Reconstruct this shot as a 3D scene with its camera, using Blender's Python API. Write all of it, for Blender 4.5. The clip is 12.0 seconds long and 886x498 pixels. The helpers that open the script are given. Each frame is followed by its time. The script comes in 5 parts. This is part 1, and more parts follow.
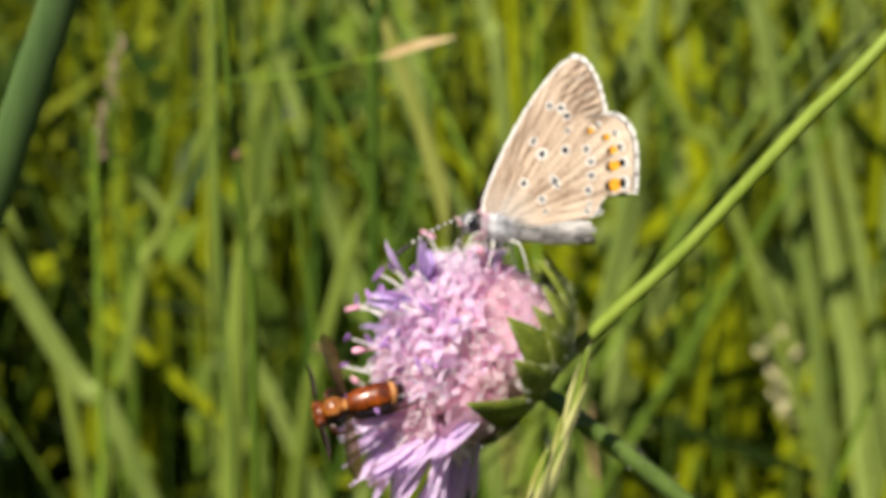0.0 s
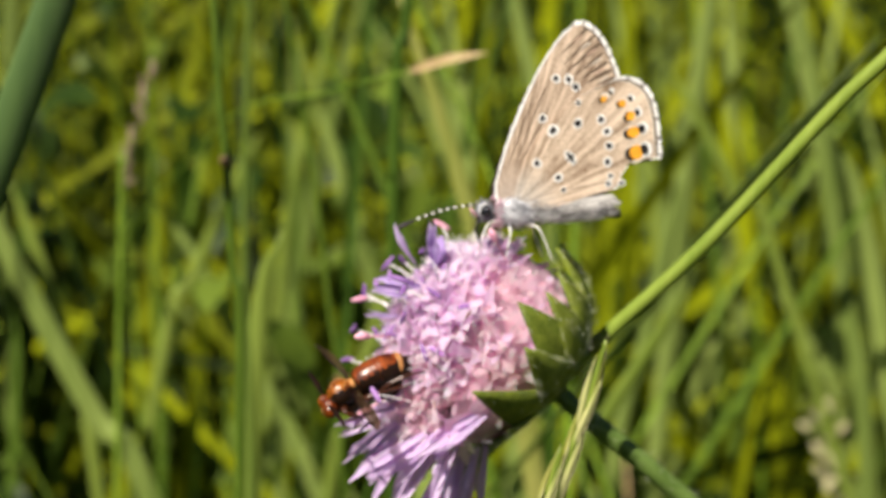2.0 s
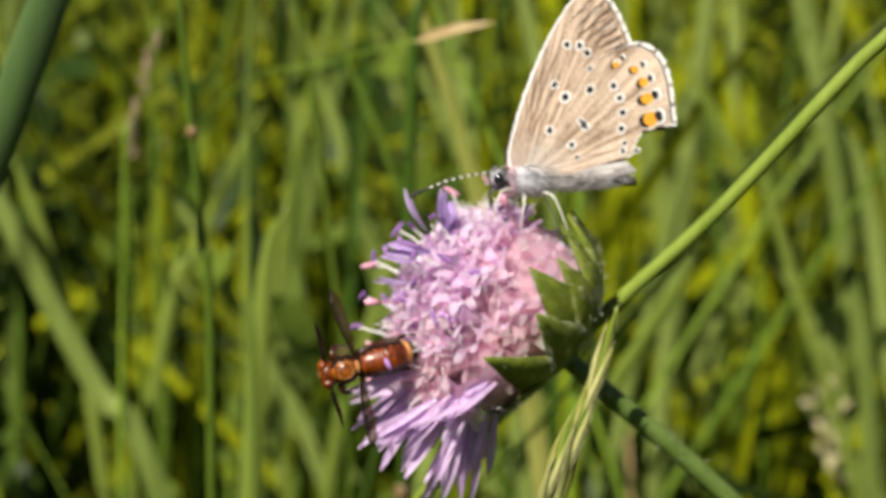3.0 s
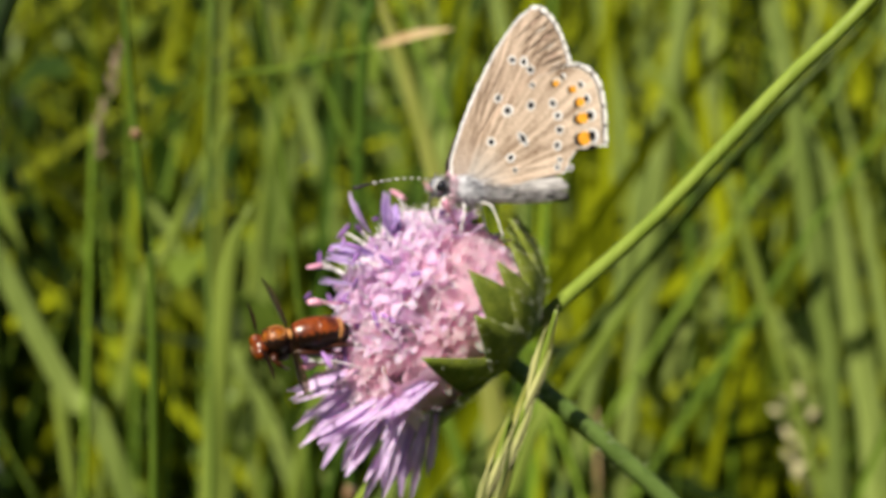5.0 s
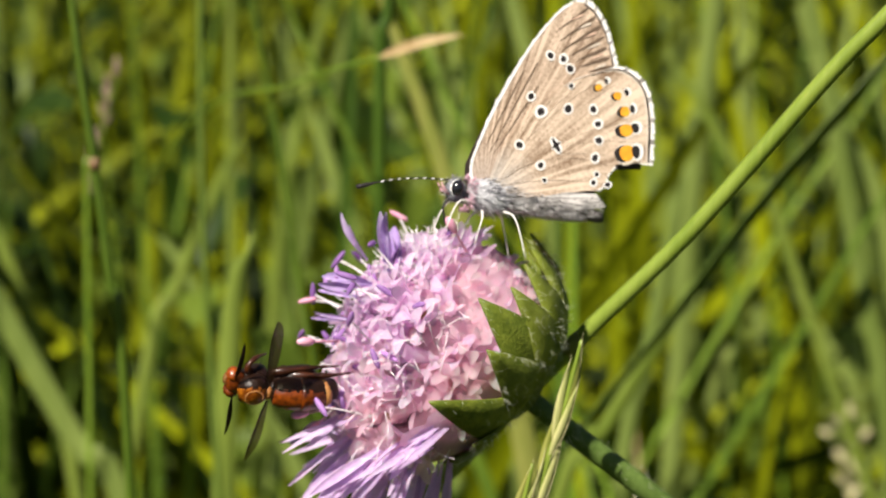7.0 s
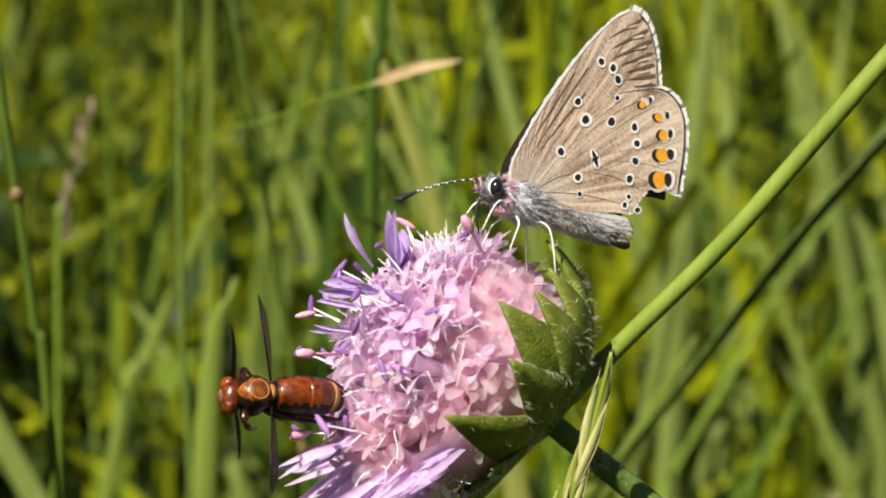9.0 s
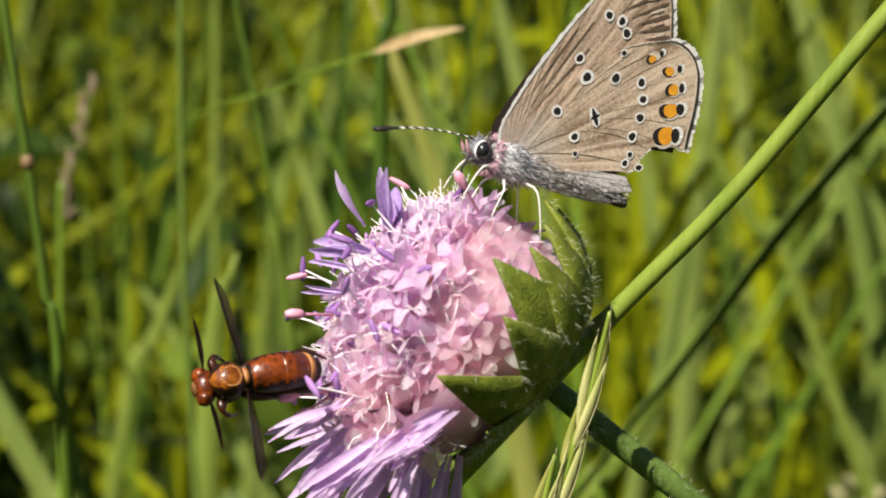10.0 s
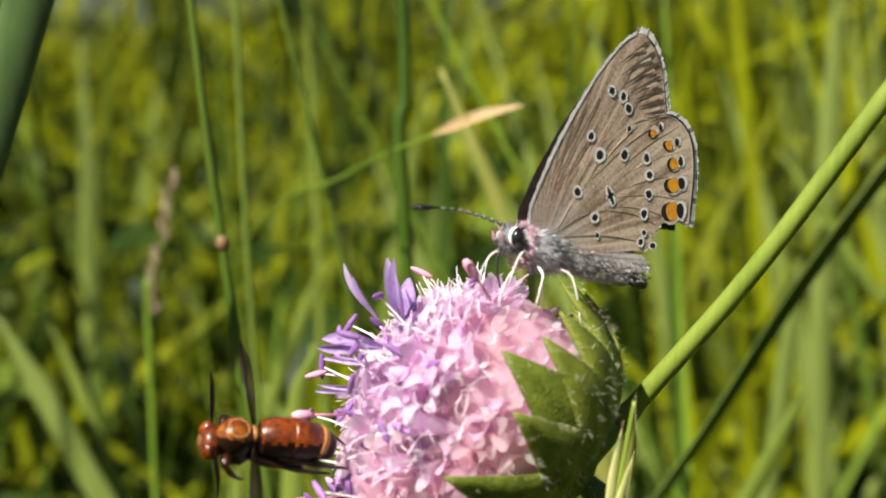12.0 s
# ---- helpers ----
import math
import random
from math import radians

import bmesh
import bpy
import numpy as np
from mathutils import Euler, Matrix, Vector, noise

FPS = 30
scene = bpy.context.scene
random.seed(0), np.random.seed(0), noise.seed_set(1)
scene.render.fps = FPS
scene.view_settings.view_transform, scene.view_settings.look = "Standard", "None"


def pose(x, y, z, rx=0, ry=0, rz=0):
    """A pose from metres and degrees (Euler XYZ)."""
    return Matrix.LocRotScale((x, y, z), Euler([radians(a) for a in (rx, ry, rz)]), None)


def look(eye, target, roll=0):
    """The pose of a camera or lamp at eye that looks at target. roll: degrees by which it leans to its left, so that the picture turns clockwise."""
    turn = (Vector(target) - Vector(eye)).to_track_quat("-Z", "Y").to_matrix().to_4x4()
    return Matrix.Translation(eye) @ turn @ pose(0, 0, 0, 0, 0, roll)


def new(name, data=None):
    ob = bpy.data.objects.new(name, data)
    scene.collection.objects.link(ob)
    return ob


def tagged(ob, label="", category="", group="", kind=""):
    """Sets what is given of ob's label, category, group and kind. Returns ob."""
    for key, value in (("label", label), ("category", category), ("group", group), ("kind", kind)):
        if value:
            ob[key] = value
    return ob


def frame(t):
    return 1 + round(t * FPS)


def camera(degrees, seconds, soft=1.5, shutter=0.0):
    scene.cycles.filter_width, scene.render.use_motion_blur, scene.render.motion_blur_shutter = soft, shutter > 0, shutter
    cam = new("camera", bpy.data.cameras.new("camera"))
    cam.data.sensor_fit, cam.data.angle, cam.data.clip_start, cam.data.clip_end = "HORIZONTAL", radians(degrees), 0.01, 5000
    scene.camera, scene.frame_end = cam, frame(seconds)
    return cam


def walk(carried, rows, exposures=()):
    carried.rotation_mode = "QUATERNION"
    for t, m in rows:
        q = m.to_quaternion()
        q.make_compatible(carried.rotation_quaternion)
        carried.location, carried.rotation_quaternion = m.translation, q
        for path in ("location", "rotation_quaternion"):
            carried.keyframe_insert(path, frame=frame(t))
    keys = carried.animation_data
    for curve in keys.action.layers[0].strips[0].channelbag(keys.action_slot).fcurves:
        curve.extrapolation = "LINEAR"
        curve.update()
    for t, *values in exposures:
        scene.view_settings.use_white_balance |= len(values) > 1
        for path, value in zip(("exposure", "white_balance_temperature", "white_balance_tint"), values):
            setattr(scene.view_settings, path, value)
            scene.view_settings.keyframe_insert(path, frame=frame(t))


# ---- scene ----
cam = camera(30.0, 12.0, 1.9)
cam.data.dof.use_dof = True
cam.data.dof.focus_distance = 0.119
cam.data.dof.aperture_fstop = 40.0
PATH = [
    (0, (-0.00849, -0.15031, 0.44577), (-0.00305, -0.00625, 0.40434), 0.01),
    (0.3, (0.00272, -0.14594, 0.43312), (-0.00376, -0.00153, 0.39310), -0.64),
    (0.5, (-0.00131, -0.14327, 0.43350), (-0.00474, 0.00091, 0.39224), -0.75),
    (0.7, (0.00113, -0.13842, 0.43890), (-0.00518, 0.00510, 0.39574), -1.96),
    (1, (-0.00577, -0.14215, 0.43233), (-0.00600, 0.00444, 0.40054), -0.18),
    (1.5, (-0.00553, -0.14404, 0.43366), (-0.00364, 0.00265, 0.40237), 0.99),
    (2, (-0.00422, -0.14559, 0.43338), (-0.00381, 0.00086, 0.40094), 1.10),
    (2.5, (-0.00598, -0.14386, 0.43150), (-0.00589, 0.00231, 0.39779), 0.62),
    (3, (-0.00526, -0.14499, 0.43171), (-0.00466, 0.00110, 0.39770), 1.26),
    (3.2, (-0.00403, -0.14177, 0.43310), (-0.00211, 0.00380, 0.39699), 0.49),
    (4.8, (-0.00291, -0.15075, 0.43174), (0.00006, -0.00451, 0.39847), 1.59),
    (5, (-0.00115, -0.14729, 0.43217), (0.00047, -0.00111, 0.39859), 2.12),
    (5.5, (-0.00041, -0.14089, 0.42873), (-0.00228, 0.00519, 0.39472), 1.14),
    (6, (-0.00203, -0.14123, 0.42904), (-0.00402, 0.00572, 0.39900), 0.26),
    (6.5, (0.00113, -0.13699, 0.42854), (0.00002, 0.00928, 0.39534), 0.53),
    (6.7, (0.00184, -0.13397, 0.42833), (-0.00006, 0.01248, 0.39596), -0.29),
    (8.3, (-0.00230, -0.11730, 0.41747), (-0.00254, 0.03074, 0.39330), 0.13),
    (8.5, (-0.00171, -0.11709, 0.41466), (-0.00222, 0.03177, 0.39622), 0.79),
    (9, (-0.00202, -0.11857, 0.41875), (-0.00086, 0.02974, 0.39632), -0.07),
    (9.5, (-0.00087, -0.11603, 0.41708), (-0.00024, 0.03228, 0.39466), -0.46),
    (10, (-0.00027, -0.11571, 0.41572), (-0.00078, 0.03252, 0.39277), -0.43),
    (10.5, (0.00228, -0.11363, 0.41368), (-0.00194, 0.03482, 0.39252), -0.43),
    (11, (0.00423, -0.11255, 0.41297), (0.00074, 0.03601, 0.39253), -0.36),
    (11.5, (0.00618, -0.11221, 0.41045), (-0.00104, 0.03673, 0.39419), -0.33),
    (11.7, (0.00795, -0.11023, 0.41055), (-0.00379, 0.03833, 0.39348), -1.67),
    (12, (0.00935, -0.10957, 0.41569), (-0.00519, 0.03889, 0.39994), -3.54),
]
walk(cam, [(t, look(eye, target, roll)) for t, eye, target, roll in PATH], [(0.0, 0.84), (1.5, 0.88), (2.5, 0.70), (5.0, 0.77), (9.0, 0.80), (11.5, 0.88), (12.0, 0.98)])

# ---------------------------------------------------------------- light
world = bpy.data.worlds.new("meadow_sky")
scene.world = world
world.use_nodes = True
wn = world.node_tree.nodes
sky = wn.new("ShaderNodeTexSky")
sky.sky_type = "NISHITA"
sky.sun_disc = False
SUN_ELEVATION, SUN_AZIMUTH = 49.0, -147.0
sky.sun_elevation = radians(SUN_ELEVATION)
sky.sun_rotation = radians(SUN_AZIMUTH)
world.node_tree.links.new(sky.outputs[0], wn["Background"].inputs[0])
wn["Background"].inputs[1].default_value = 0.028
sun = new("sun", bpy.data.lights.new("sun", "SUN"))
sun.data.energy, sun.data.angle, sun.data.color = 5.0, radians(0.6), (1.0, 0.915, 0.81)
az, el = radians(SUN_AZIMUTH), radians(SUN_ELEVATION)
TO_SUN = Vector((math.sin(az) * math.cos(el), math.cos(az) * math.cos(el), math.sin(el)))
sun.matrix_world = look(TO_SUN * 3.0 + Vector((0, 0, 0.4)), (0, 0, 0.4))

MM = 0.001


# ---------------------------------------------------------------- materials
def material(name, low, high, rough=0.6, scale=800.0, bump=0.0, translucent=0.0, spec=0.4, stretch=(1, 1, 1),
             per_object=0.0, per_island=0.0, coat=0.0, fine=None, through_colour=None, soft=0.0, low_at=0.32, high_at=0.68):
    """Two-tone noise at two scales, with a fine bump; translucent is the share of light that passes through."""
    m = bpy.data.materials.new(name)
    m.use_nodes = True
    n, l = m.node_tree.nodes, m.node_tree.links
    bsdf = n["Principled BSDF"]
    coord = n.new("ShaderNodeTexCoord")
    mapping = n.new("ShaderNodeMapping")
    mapping.inputs["Scale"].default_value = stretch
    l.new(coord.outputs["Object"], mapping.inputs[0])
    big = n.new("ShaderNodeTexNoise")
    big.inputs["Scale"].default_value = scale
    big.inputs["Detail"].default_value = 3
    small = n.new("ShaderNodeTexNoise")
    small.inputs["Scale"].default_value = fine or scale * 6
    small.inputs["Detail"].default_value = 2
    for tex in (big, small):
        l.new(mapping.outputs[0], tex.inputs["Vector"])
    blend = n.new("ShaderNodeMath")
    blend.operation = "MULTIPLY_ADD"
    blend.inputs[1].default_value = 0.35
    l.new(small.outputs[0], blend.inputs[0])
    share = n.new("ShaderNodeMath")
    share.operation = "MULTIPLY"
    share.inputs[1].default_value = 0.65
    l.new(big.outputs[0], share.inputs[0])
    l.new(share.outputs[0], blend.inputs[2])
    value = blend.outputs[0]
    for amount, kind, socket in ((per_object, "ShaderNodeObjectInfo", "Random"), (per_island, "ShaderNodeNewGeometry", "Random Per Island")):
        if amount:
            info = n.new(kind)
            add = n.new("ShaderNodeMath")
            add.operation = "MULTIPLY_ADD"
            add.inputs[1].default_value = amount
            l.new(info.outputs[socket], add.inputs[0])
            shift = n.new("ShaderNodeMath")
            shift.operation = "SUBTRACT"
            shift.inputs[1].default_value = amount / 2
            l.new(value, shift.inputs[0])
            l.new(shift.outputs[0], add.inputs[2])
            value = add.outputs[0]
    ramp = n.new("ShaderNodeValToRGB")
    ramp.color_ramp.elements[0].position, ramp.color_ramp.elements[1].position = low_at, high_at
    ramp.color_ramp.elements[0].color, ramp.color_ramp.elements[1].color = (*low, 1), (*high, 1)
    l.new(value, ramp.inputs[0])
    l.new(ramp.outputs[0], bsdf.inputs["Base Color"])
    bsdf.inputs["Roughness"].default_value = rough
    bsdf.inputs["Specular IOR Level"].default_value = spec
    if soft:
        bsdf.inputs["Subsurface Weight"].default_value = soft
        bsdf.inputs["Subsurface Radius"].default_value = (1.0, 0.7, 0.8)
        bsdf.inputs["Subsurface Scale"].default_value = 0.003
    if coat:
        bsdf.inputs["Coat Weight"].default_value = coat
        bsdf.inputs["Coat Roughness"].default_value = 0.12
    if bump:
        b = n.new("ShaderNodeBump")
        b.inputs["Strength"].default_value = bump
        b.inputs["Distance"].default_value = 0.0002
        l.new(small.outputs[0], b.inputs["Height"])
        l.new(b.outputs[0], bsdf.inputs["Normal"])
    if translucent:
        t = n.new("ShaderNodeBsdfTranslucent")
        if through_colour:
            t.inputs["Color"].default_value = (*through_colour, 1)
        else:
            l.new(ramp.outputs[0], t.inputs["Color"])
        mix = n.new("ShaderNodeMixShader")
        mix.inputs[0].default_value = translucent
        l.new(bsdf.outputs[0], mix.inputs[1])
        l.new(t.outputs[0], mix.inputs[2])
        l.new(mix.outputs[0], n["Material Output"].inputs[0])
    return m


def plain(name, colour, rough=0.5, spec=0.4, metal=0.0):
    dark = tuple(c * 0.8 for c in colour)
    m = material(name, dark, colour, rough, 1500.0, 0.1, spec=spec)
    m.node_tree.nodes["Principled BSDF"].inputs["Metallic"].default_value = metal
    return m


# the near-black low tone, per blade, paints in the shade of gaps in the sward
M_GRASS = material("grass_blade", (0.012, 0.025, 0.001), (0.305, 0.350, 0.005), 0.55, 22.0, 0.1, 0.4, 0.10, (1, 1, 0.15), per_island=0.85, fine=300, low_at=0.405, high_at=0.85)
M_GRASS_NEAR = material("grass_stalk", (0.13, 0.24, 0.015), (0.27, 0.40, 0.045), 0.4, 60.0, 0.15, 0.25, 0.45, (1, 1, 0.2), fine=900)
M_GRASS_BLUE = material("grass_bluish", (0.085, 0.145, 0.020), (0.175, 0.255, 0.042), 0.4, 60.0, 0.15, 0.25, 0.5, (1, 1, 0.1), fine=900)
M_GRASS_DARK = material("grass_dark", (0.05, 0.10, 0.008), (0.13, 0.20, 0.02), 0.4, 60.0, 0.15, 0.2, 0.45, (1, 1, 0.2), fine=900)
M_GRASS_DEEP = material("grass_deep", (0.025, 0.06, 0.005), (0.07, 0.13, 0.014), 0.4, 60.0, 0.15, 0.2, 0.3, (1, 1, 0.2), fine=900)
M_GRASS_BROAD = material("grass_broad", (0.07, 0.135, 0.045), (0.15, 0.25, 0.07), 0.4, 60.0, 0.15, 0.25, 0.5, (1, 1, 0.1), fine=900)
M_GRASS_PALE = material("grass_pale", (0.15, 0.22, 0.025), (0.30, 0.38, 0.07), 0.5, 60.0, 0.1, 0.35, 0.25, (1, 1, 0.1), fine=700)
M_SAGE = material("grass_sage", (0.14, 0.205, 0.036), (0.31, 0.39, 0.095), 0.5, 40.0, 0.1, 0.3, 0.25, (1, 1, 0.1), fine=500)
M_YELLOW = material("grass_yellowing", (0.25, 0.30, 0.05), (0.50, 0.46, 0.14), 0.5, 50.0, 0.1, 0.35, 0.3, (1, 1, 0.2), fine=500)
M_DRY = material("grass_dry", (0.33, 0.22, 0.09), (0.62, 0.48, 0.27), 0.7, 90.0, 0.2, 0.2, 0.2, (1, 1, 0.3), fine=1200)
M_SEED = material("seed_head", (0.13, 0.09, 0.06), (0.34, 0.26, 0.18), 0.8, 300.0, 0.3, 0.1, 0.2)
M_HERB = material("herb_leaf", (0.02, 0.045, 0.003), (0.13, 0.19, 0.02), 0.5, 40.0, 0.1, 0.35, 0.25, per_island=0.7, fine=500)
M_SOIL = material("meadow_litter", (0.02, 0.03, 0.006), (0.07, 0.09, 0.02), 0.9, 6.0, 0.5, spec=0.1, fine=90)
M_CULM = material("culm_green", (0.16, 0.235, 0.025), (0.27, 0.35, 0.055), 0.38, 250.0, 0.2, 0.15, 0.5, (1, 1, 0.06), fine=2500)
M_NODE = material("culm_node", (0.10, 0.06, 0.03), (0.26, 0.16, 0.07), 0.5, 500.0, 0.2)
M_STEM = material("hairy_stem", (0.07, 0.12, 0.02), (0.15, 0.23, 0.05), 0.55, 400.0, 0.4, 0.1, 0.3)
M_BRACT = material("bract_green", (0.090, 0.127, 0.011), (0.23, 0.275, 0.034), 0.55, 700.0, 0.5, 0.2, 0.3, per_object=0.2, fine=4500)
M_HAIR = plain("plant_hair", (0.72, 0.76, 0.55), 0.5)
M_FLORET = material("floret_pink", (0.95, 0.745, 0.82), (0.99, 0.86, 0.91), 0.9, 260.0, 0.0, 0.78, 0.06, per_object=0.25, fine=3000, soft=0.85)
M_BUD = material("floret_heart", (0.80, 0.50, 0.54), (0.95, 0.76, 0.72), 0.6, 500.0, 0.3, 0.2, 0.2, fine=3000, soft=0.5)
M_PETAL = material("petal_lavender", (0.62, 0.415, 0.715), (0.85, 0.645, 0.90), 0.5, 300.0, 0.2, 0.35, 0.25, (1, 1, 1), per_object=0.3, fine=2200, soft=0.4)
M_LILAC = material("floret_lilac", (0.78, 0.54, 0.76), (0.93, 0.74, 0.92), 0.7, 260.0, 0.0, 0.5, 0.15, per_object=0.25, fine=3000, soft=0.85)
M_VIOLET = material("petal_violet", (0.46, 0.31, 0.66), (0.74, 0.57, 0.88), 0.5, 700.0, 0.4, 0.35, 0.25, (1, 1, 1), per_object=0.3, fine=3200, soft=0.3)
M_MAUVE = material("petal_mauve", (0.62, 0.38, 0.52), (0.80, 0.56, 0.68), 0.6, 400.0, 0.1, 0.3, 0.2, per_object=0.2, fine=2500, soft=0.5)
M_ANTHER = material("anther_violet", (0.16, 0.07, 0.24), (0.36, 0.19, 0.46), 0.5, 900.0, 0.4, 0.0, 0.3, per_object=0.3)
M_STIGMA = material("stigma_pink", (0.62, 0.24, 0.38), (0.86, 0.48, 0.58), 0.5, 900.0, 0.3, 0.1, 0.3)
M_FILAMENT = plain("filament_white", (0.96, 0.90, 0.93), 0.35)
M_THROAT = material("floret_throat", (0.30, 0.16, 0.06), (0.50, 0.34, 0.14), 0.7, 900.0, 0.3)


def wing_material(name, low, high, base, streaks):
    """Scaly wing: fine streaks that fan out from the root, a dusting of bluish scales near it."""
    m = bpy.data.materials.new(name)
    m.use_nodes = True
    n, l = m.node_tree.nodes, m.node_tree.links
    bsdf = n["Principled BSDF"]
    coord = n.new("ShaderNodeTexCoord")
    sep = n.new("ShaderNodeSeparateXYZ")
    l.new(coord.outputs["Object"], sep.inputs[0])

    def calc(op, a, b_value=None, clamp=False):
        node = n.new("ShaderNodeMath")
        node.operation, node.use_clamp = op, clamp
        for k, v in enumerate((a, b_value)):
            if v is None:
                continue
            if isinstance(v, (int, float)):
                node.inputs[k].default_value = v
            else:
                l.new(v, node.inputs[k])
        return node.outputs[0]

    x, z = calc("SUBTRACT", sep.outputs[0], -0.0004), calc("ADD", sep.outputs[2], 0.0012)
    angle = calc("ARCTAN2", z, x)
    reach = calc("SQRT", calc("ADD", calc("MULTIPLY", x, x), calc("MULTIPLY", z, z)))
    fan = n.new("ShaderNodeCombineXYZ")
    l.new(calc("MULTIPLY", angle, streaks), fan.inputs[0])
    l.new(calc("MULTIPLY", reach, 90.0), fan.inputs[1])
    streak = n.new("ShaderNodeTexNoise")
    streak.inputs["Scale"].default_value = 1.0
    streak.inputs["Detail"].default_value = 4
    l.new(fan.outputs[0], streak.inputs["Vector"])
    grain = n.new("ShaderNodeTexNoise")
    grain.inputs["Scale"].default_value = 5200
    l.new(coord.outputs["Object"], grain.inputs["Vector"])
    blotch = n.new("ShaderNodeTexNoise")
    blotch.inputs["Scale"].default_value = 420
    blotch.inputs["Detail"].default_value = 5
    l.new(coord.outputs["Object"], blotch.inputs["Vector"])
    value = calc("ADD", calc("ADD", calc("MULTIPLY", streak.outputs[0], 0.58), calc("MULTIPLY", blotch.outputs[0], 0.17)), calc("MULTIPLY", grain.outputs[0], 0.25))
    ramp = n.new("ShaderNodeValToRGB")
    ramp.color_ramp.elements[0].position, ramp.color_ramp.elements[1].position = 0.385, 0.585
    ramp.color_ramp.elements[0].color, ramp.color_ramp.elements[1].color = (*low, 1), (*high, 1)
    l.new(value, ramp.inputs[0])
    dusted = calc("MULTIPLY", calc("SUBTRACT", 1.0, calc("MULTIPLY", reach, 190.0), True), calc("ADD", grain.outputs[0], 0.35), True)
    mix = n.new("ShaderNodeMixRGB")
    l.new(dusted, mix.inputs[0])
    l.new(ramp.outputs[0], mix.inputs[1])
    mix.inputs[2].default_value = (*base, 1)
    l.new(mix.outputs[0], bsdf.inputs["Base Color"])
    bsdf.inputs["Roughness"].default_value, bsdf.inputs["Specular IOR Level"].default_value = 0.6, 0.25
    bump = n.new("ShaderNodeBump")
    bump.inputs["Strength"].default_value, bump.inputs["Distance"].default_value = 0.5, 0.0001
    l.new(value, bump.inputs["Height"])
    l.new(bump.outputs[0], bsdf.inputs["Normal"])
    return m


M_WING = wing_material("wing_underside", (0.25, 0.165, 0.105), (0.78, 0.62, 0.475), (0.52, 0.52, 0.50), 17.0)
M_WING_FORE = wing_material("forewing_underside", (0.21, 0.135, 0.085), (0.75, 0.585, 0.445), (0.44, 0.38, 0.34), 30.0)
M_WING_TOP = material("wing_upper_side", (0.018, 0.012, 0.009), (0.06, 0.04, 0.03), 0.7, 500.0, 0.3)
M_VEIN = plain("wing_vein", (0.55, 0.45, 0.34), 0.7)
M_STREAK = plain("wing_streak", (0.20, 0.135, 0.085), 0.7)
M_DASH = plain("wing_dash", (0.15, 0.10, 0.065), 0.7)
M_HALO = material("wing_scale_cream", (0.60, 0.50, 0.40), (0.80, 0.71, 0.60), 0.7, 1500.0, 0.4)
M_BLUSH = material("wing_scale_blush", (0.55, 0.36, 0.26), (0.72, 0.52, 0.40), 0.7, 1500.0, 0.4)
M_FRINGE = material("wing_fringe", (0.10, 0.09, 0.08), (0.48, 0.46, 0.43), 0.7, 1100.0, 0.4)
M_WHITE = material("wing_scale_white", (0.82, 0.80, 0.76), (0.93, 0.92, 0.90), 0.7, 1500.0, 0.4)
M_BLACK = plain("wing_scale_black", (0.02, 0.016, 0.016), 0.6)
M_ORANGE = material("wing_scale_orange", (0.77, 0.29, 0.02), (0.92, 0.45, 0.03), 0.6, 1500.0, 0.3)
M_FUR = material("body_scales_grey", (0.11, 0.11, 0.13), (0.80, 0.80, 0.83), 0.8, 900.0, 0.6, 0.0, 0.2, per_island=0.7)
M_ABDOMEN = material("abdomen_scales", (0.22, 0.21, 0.21), (0.66, 0.64, 0.63), 0.8, 900.0, 0.6, 0.0, 0.2)
M_HEAD = material("head_scales", (0.05, 0.055, 0.07), (0.30, 0.31, 0.35), 0.8, 1600.0, 0.6, 0.0, 0.2)
M_EYE = plain("insect_eye", (0.012, 0.012, 0.016), 0.15, 0.7)
M_LEG = plain("butterfly_leg", (0.86, 0.84, 0.80), 0.6)
M_ROSY = material("collar_rosy", (0.45, 0.22, 0.30), (0.80, 0.52, 0.62), 0.7, 1500.0, 0.3)
M_PALP = material("palp_rosy", (0.34, 0.18, 0.20), (0.60, 0.36, 0.38), 0.6, 1200.0, 0.3)
M_CHITIN = material("fly_chitin", (0.11, 0.024, 0.001), (0.58, 0.19, 0.010), 0.34, 380.0, 0.3, 0.0, 0.5, coat=0.25, low_at=0.40, high_at=0.70)
M_LEG_FLY = material("fly_leg", (0.012, 0.004, 0.002), (0.07, 0.018, 0.005), 0.3, 500.0, 0.2, 0.0, 0.5)
M_CHITIN_RED = material("fly_red_chitin", (0.05, 0.008, 0.001), (0.36, 0.072, 0.004), 0.34, 420.0, 0.3, 0.0, 0.5, coat=0.25, low_at=0.40, high_at=0.70)
M_CHITIN_DARK = material("fly_dark_chitin", (0.005, 0.002, 0.001), (0.02, 0.008, 0.004), 0.4, 700.0, 0.3, 0.0, 0.25)
M_FACE = material("fly_face", (0.06, 0.022, 0.006), (0.26, 0.12, 0.03), 0.5, 1500.0, 0.5)
M_DUST = material("fly_pale_dusting", (0.25, 0.09, 0.02), (0.50, 0.24, 0.07), 0.5, 900.0, 0.3)


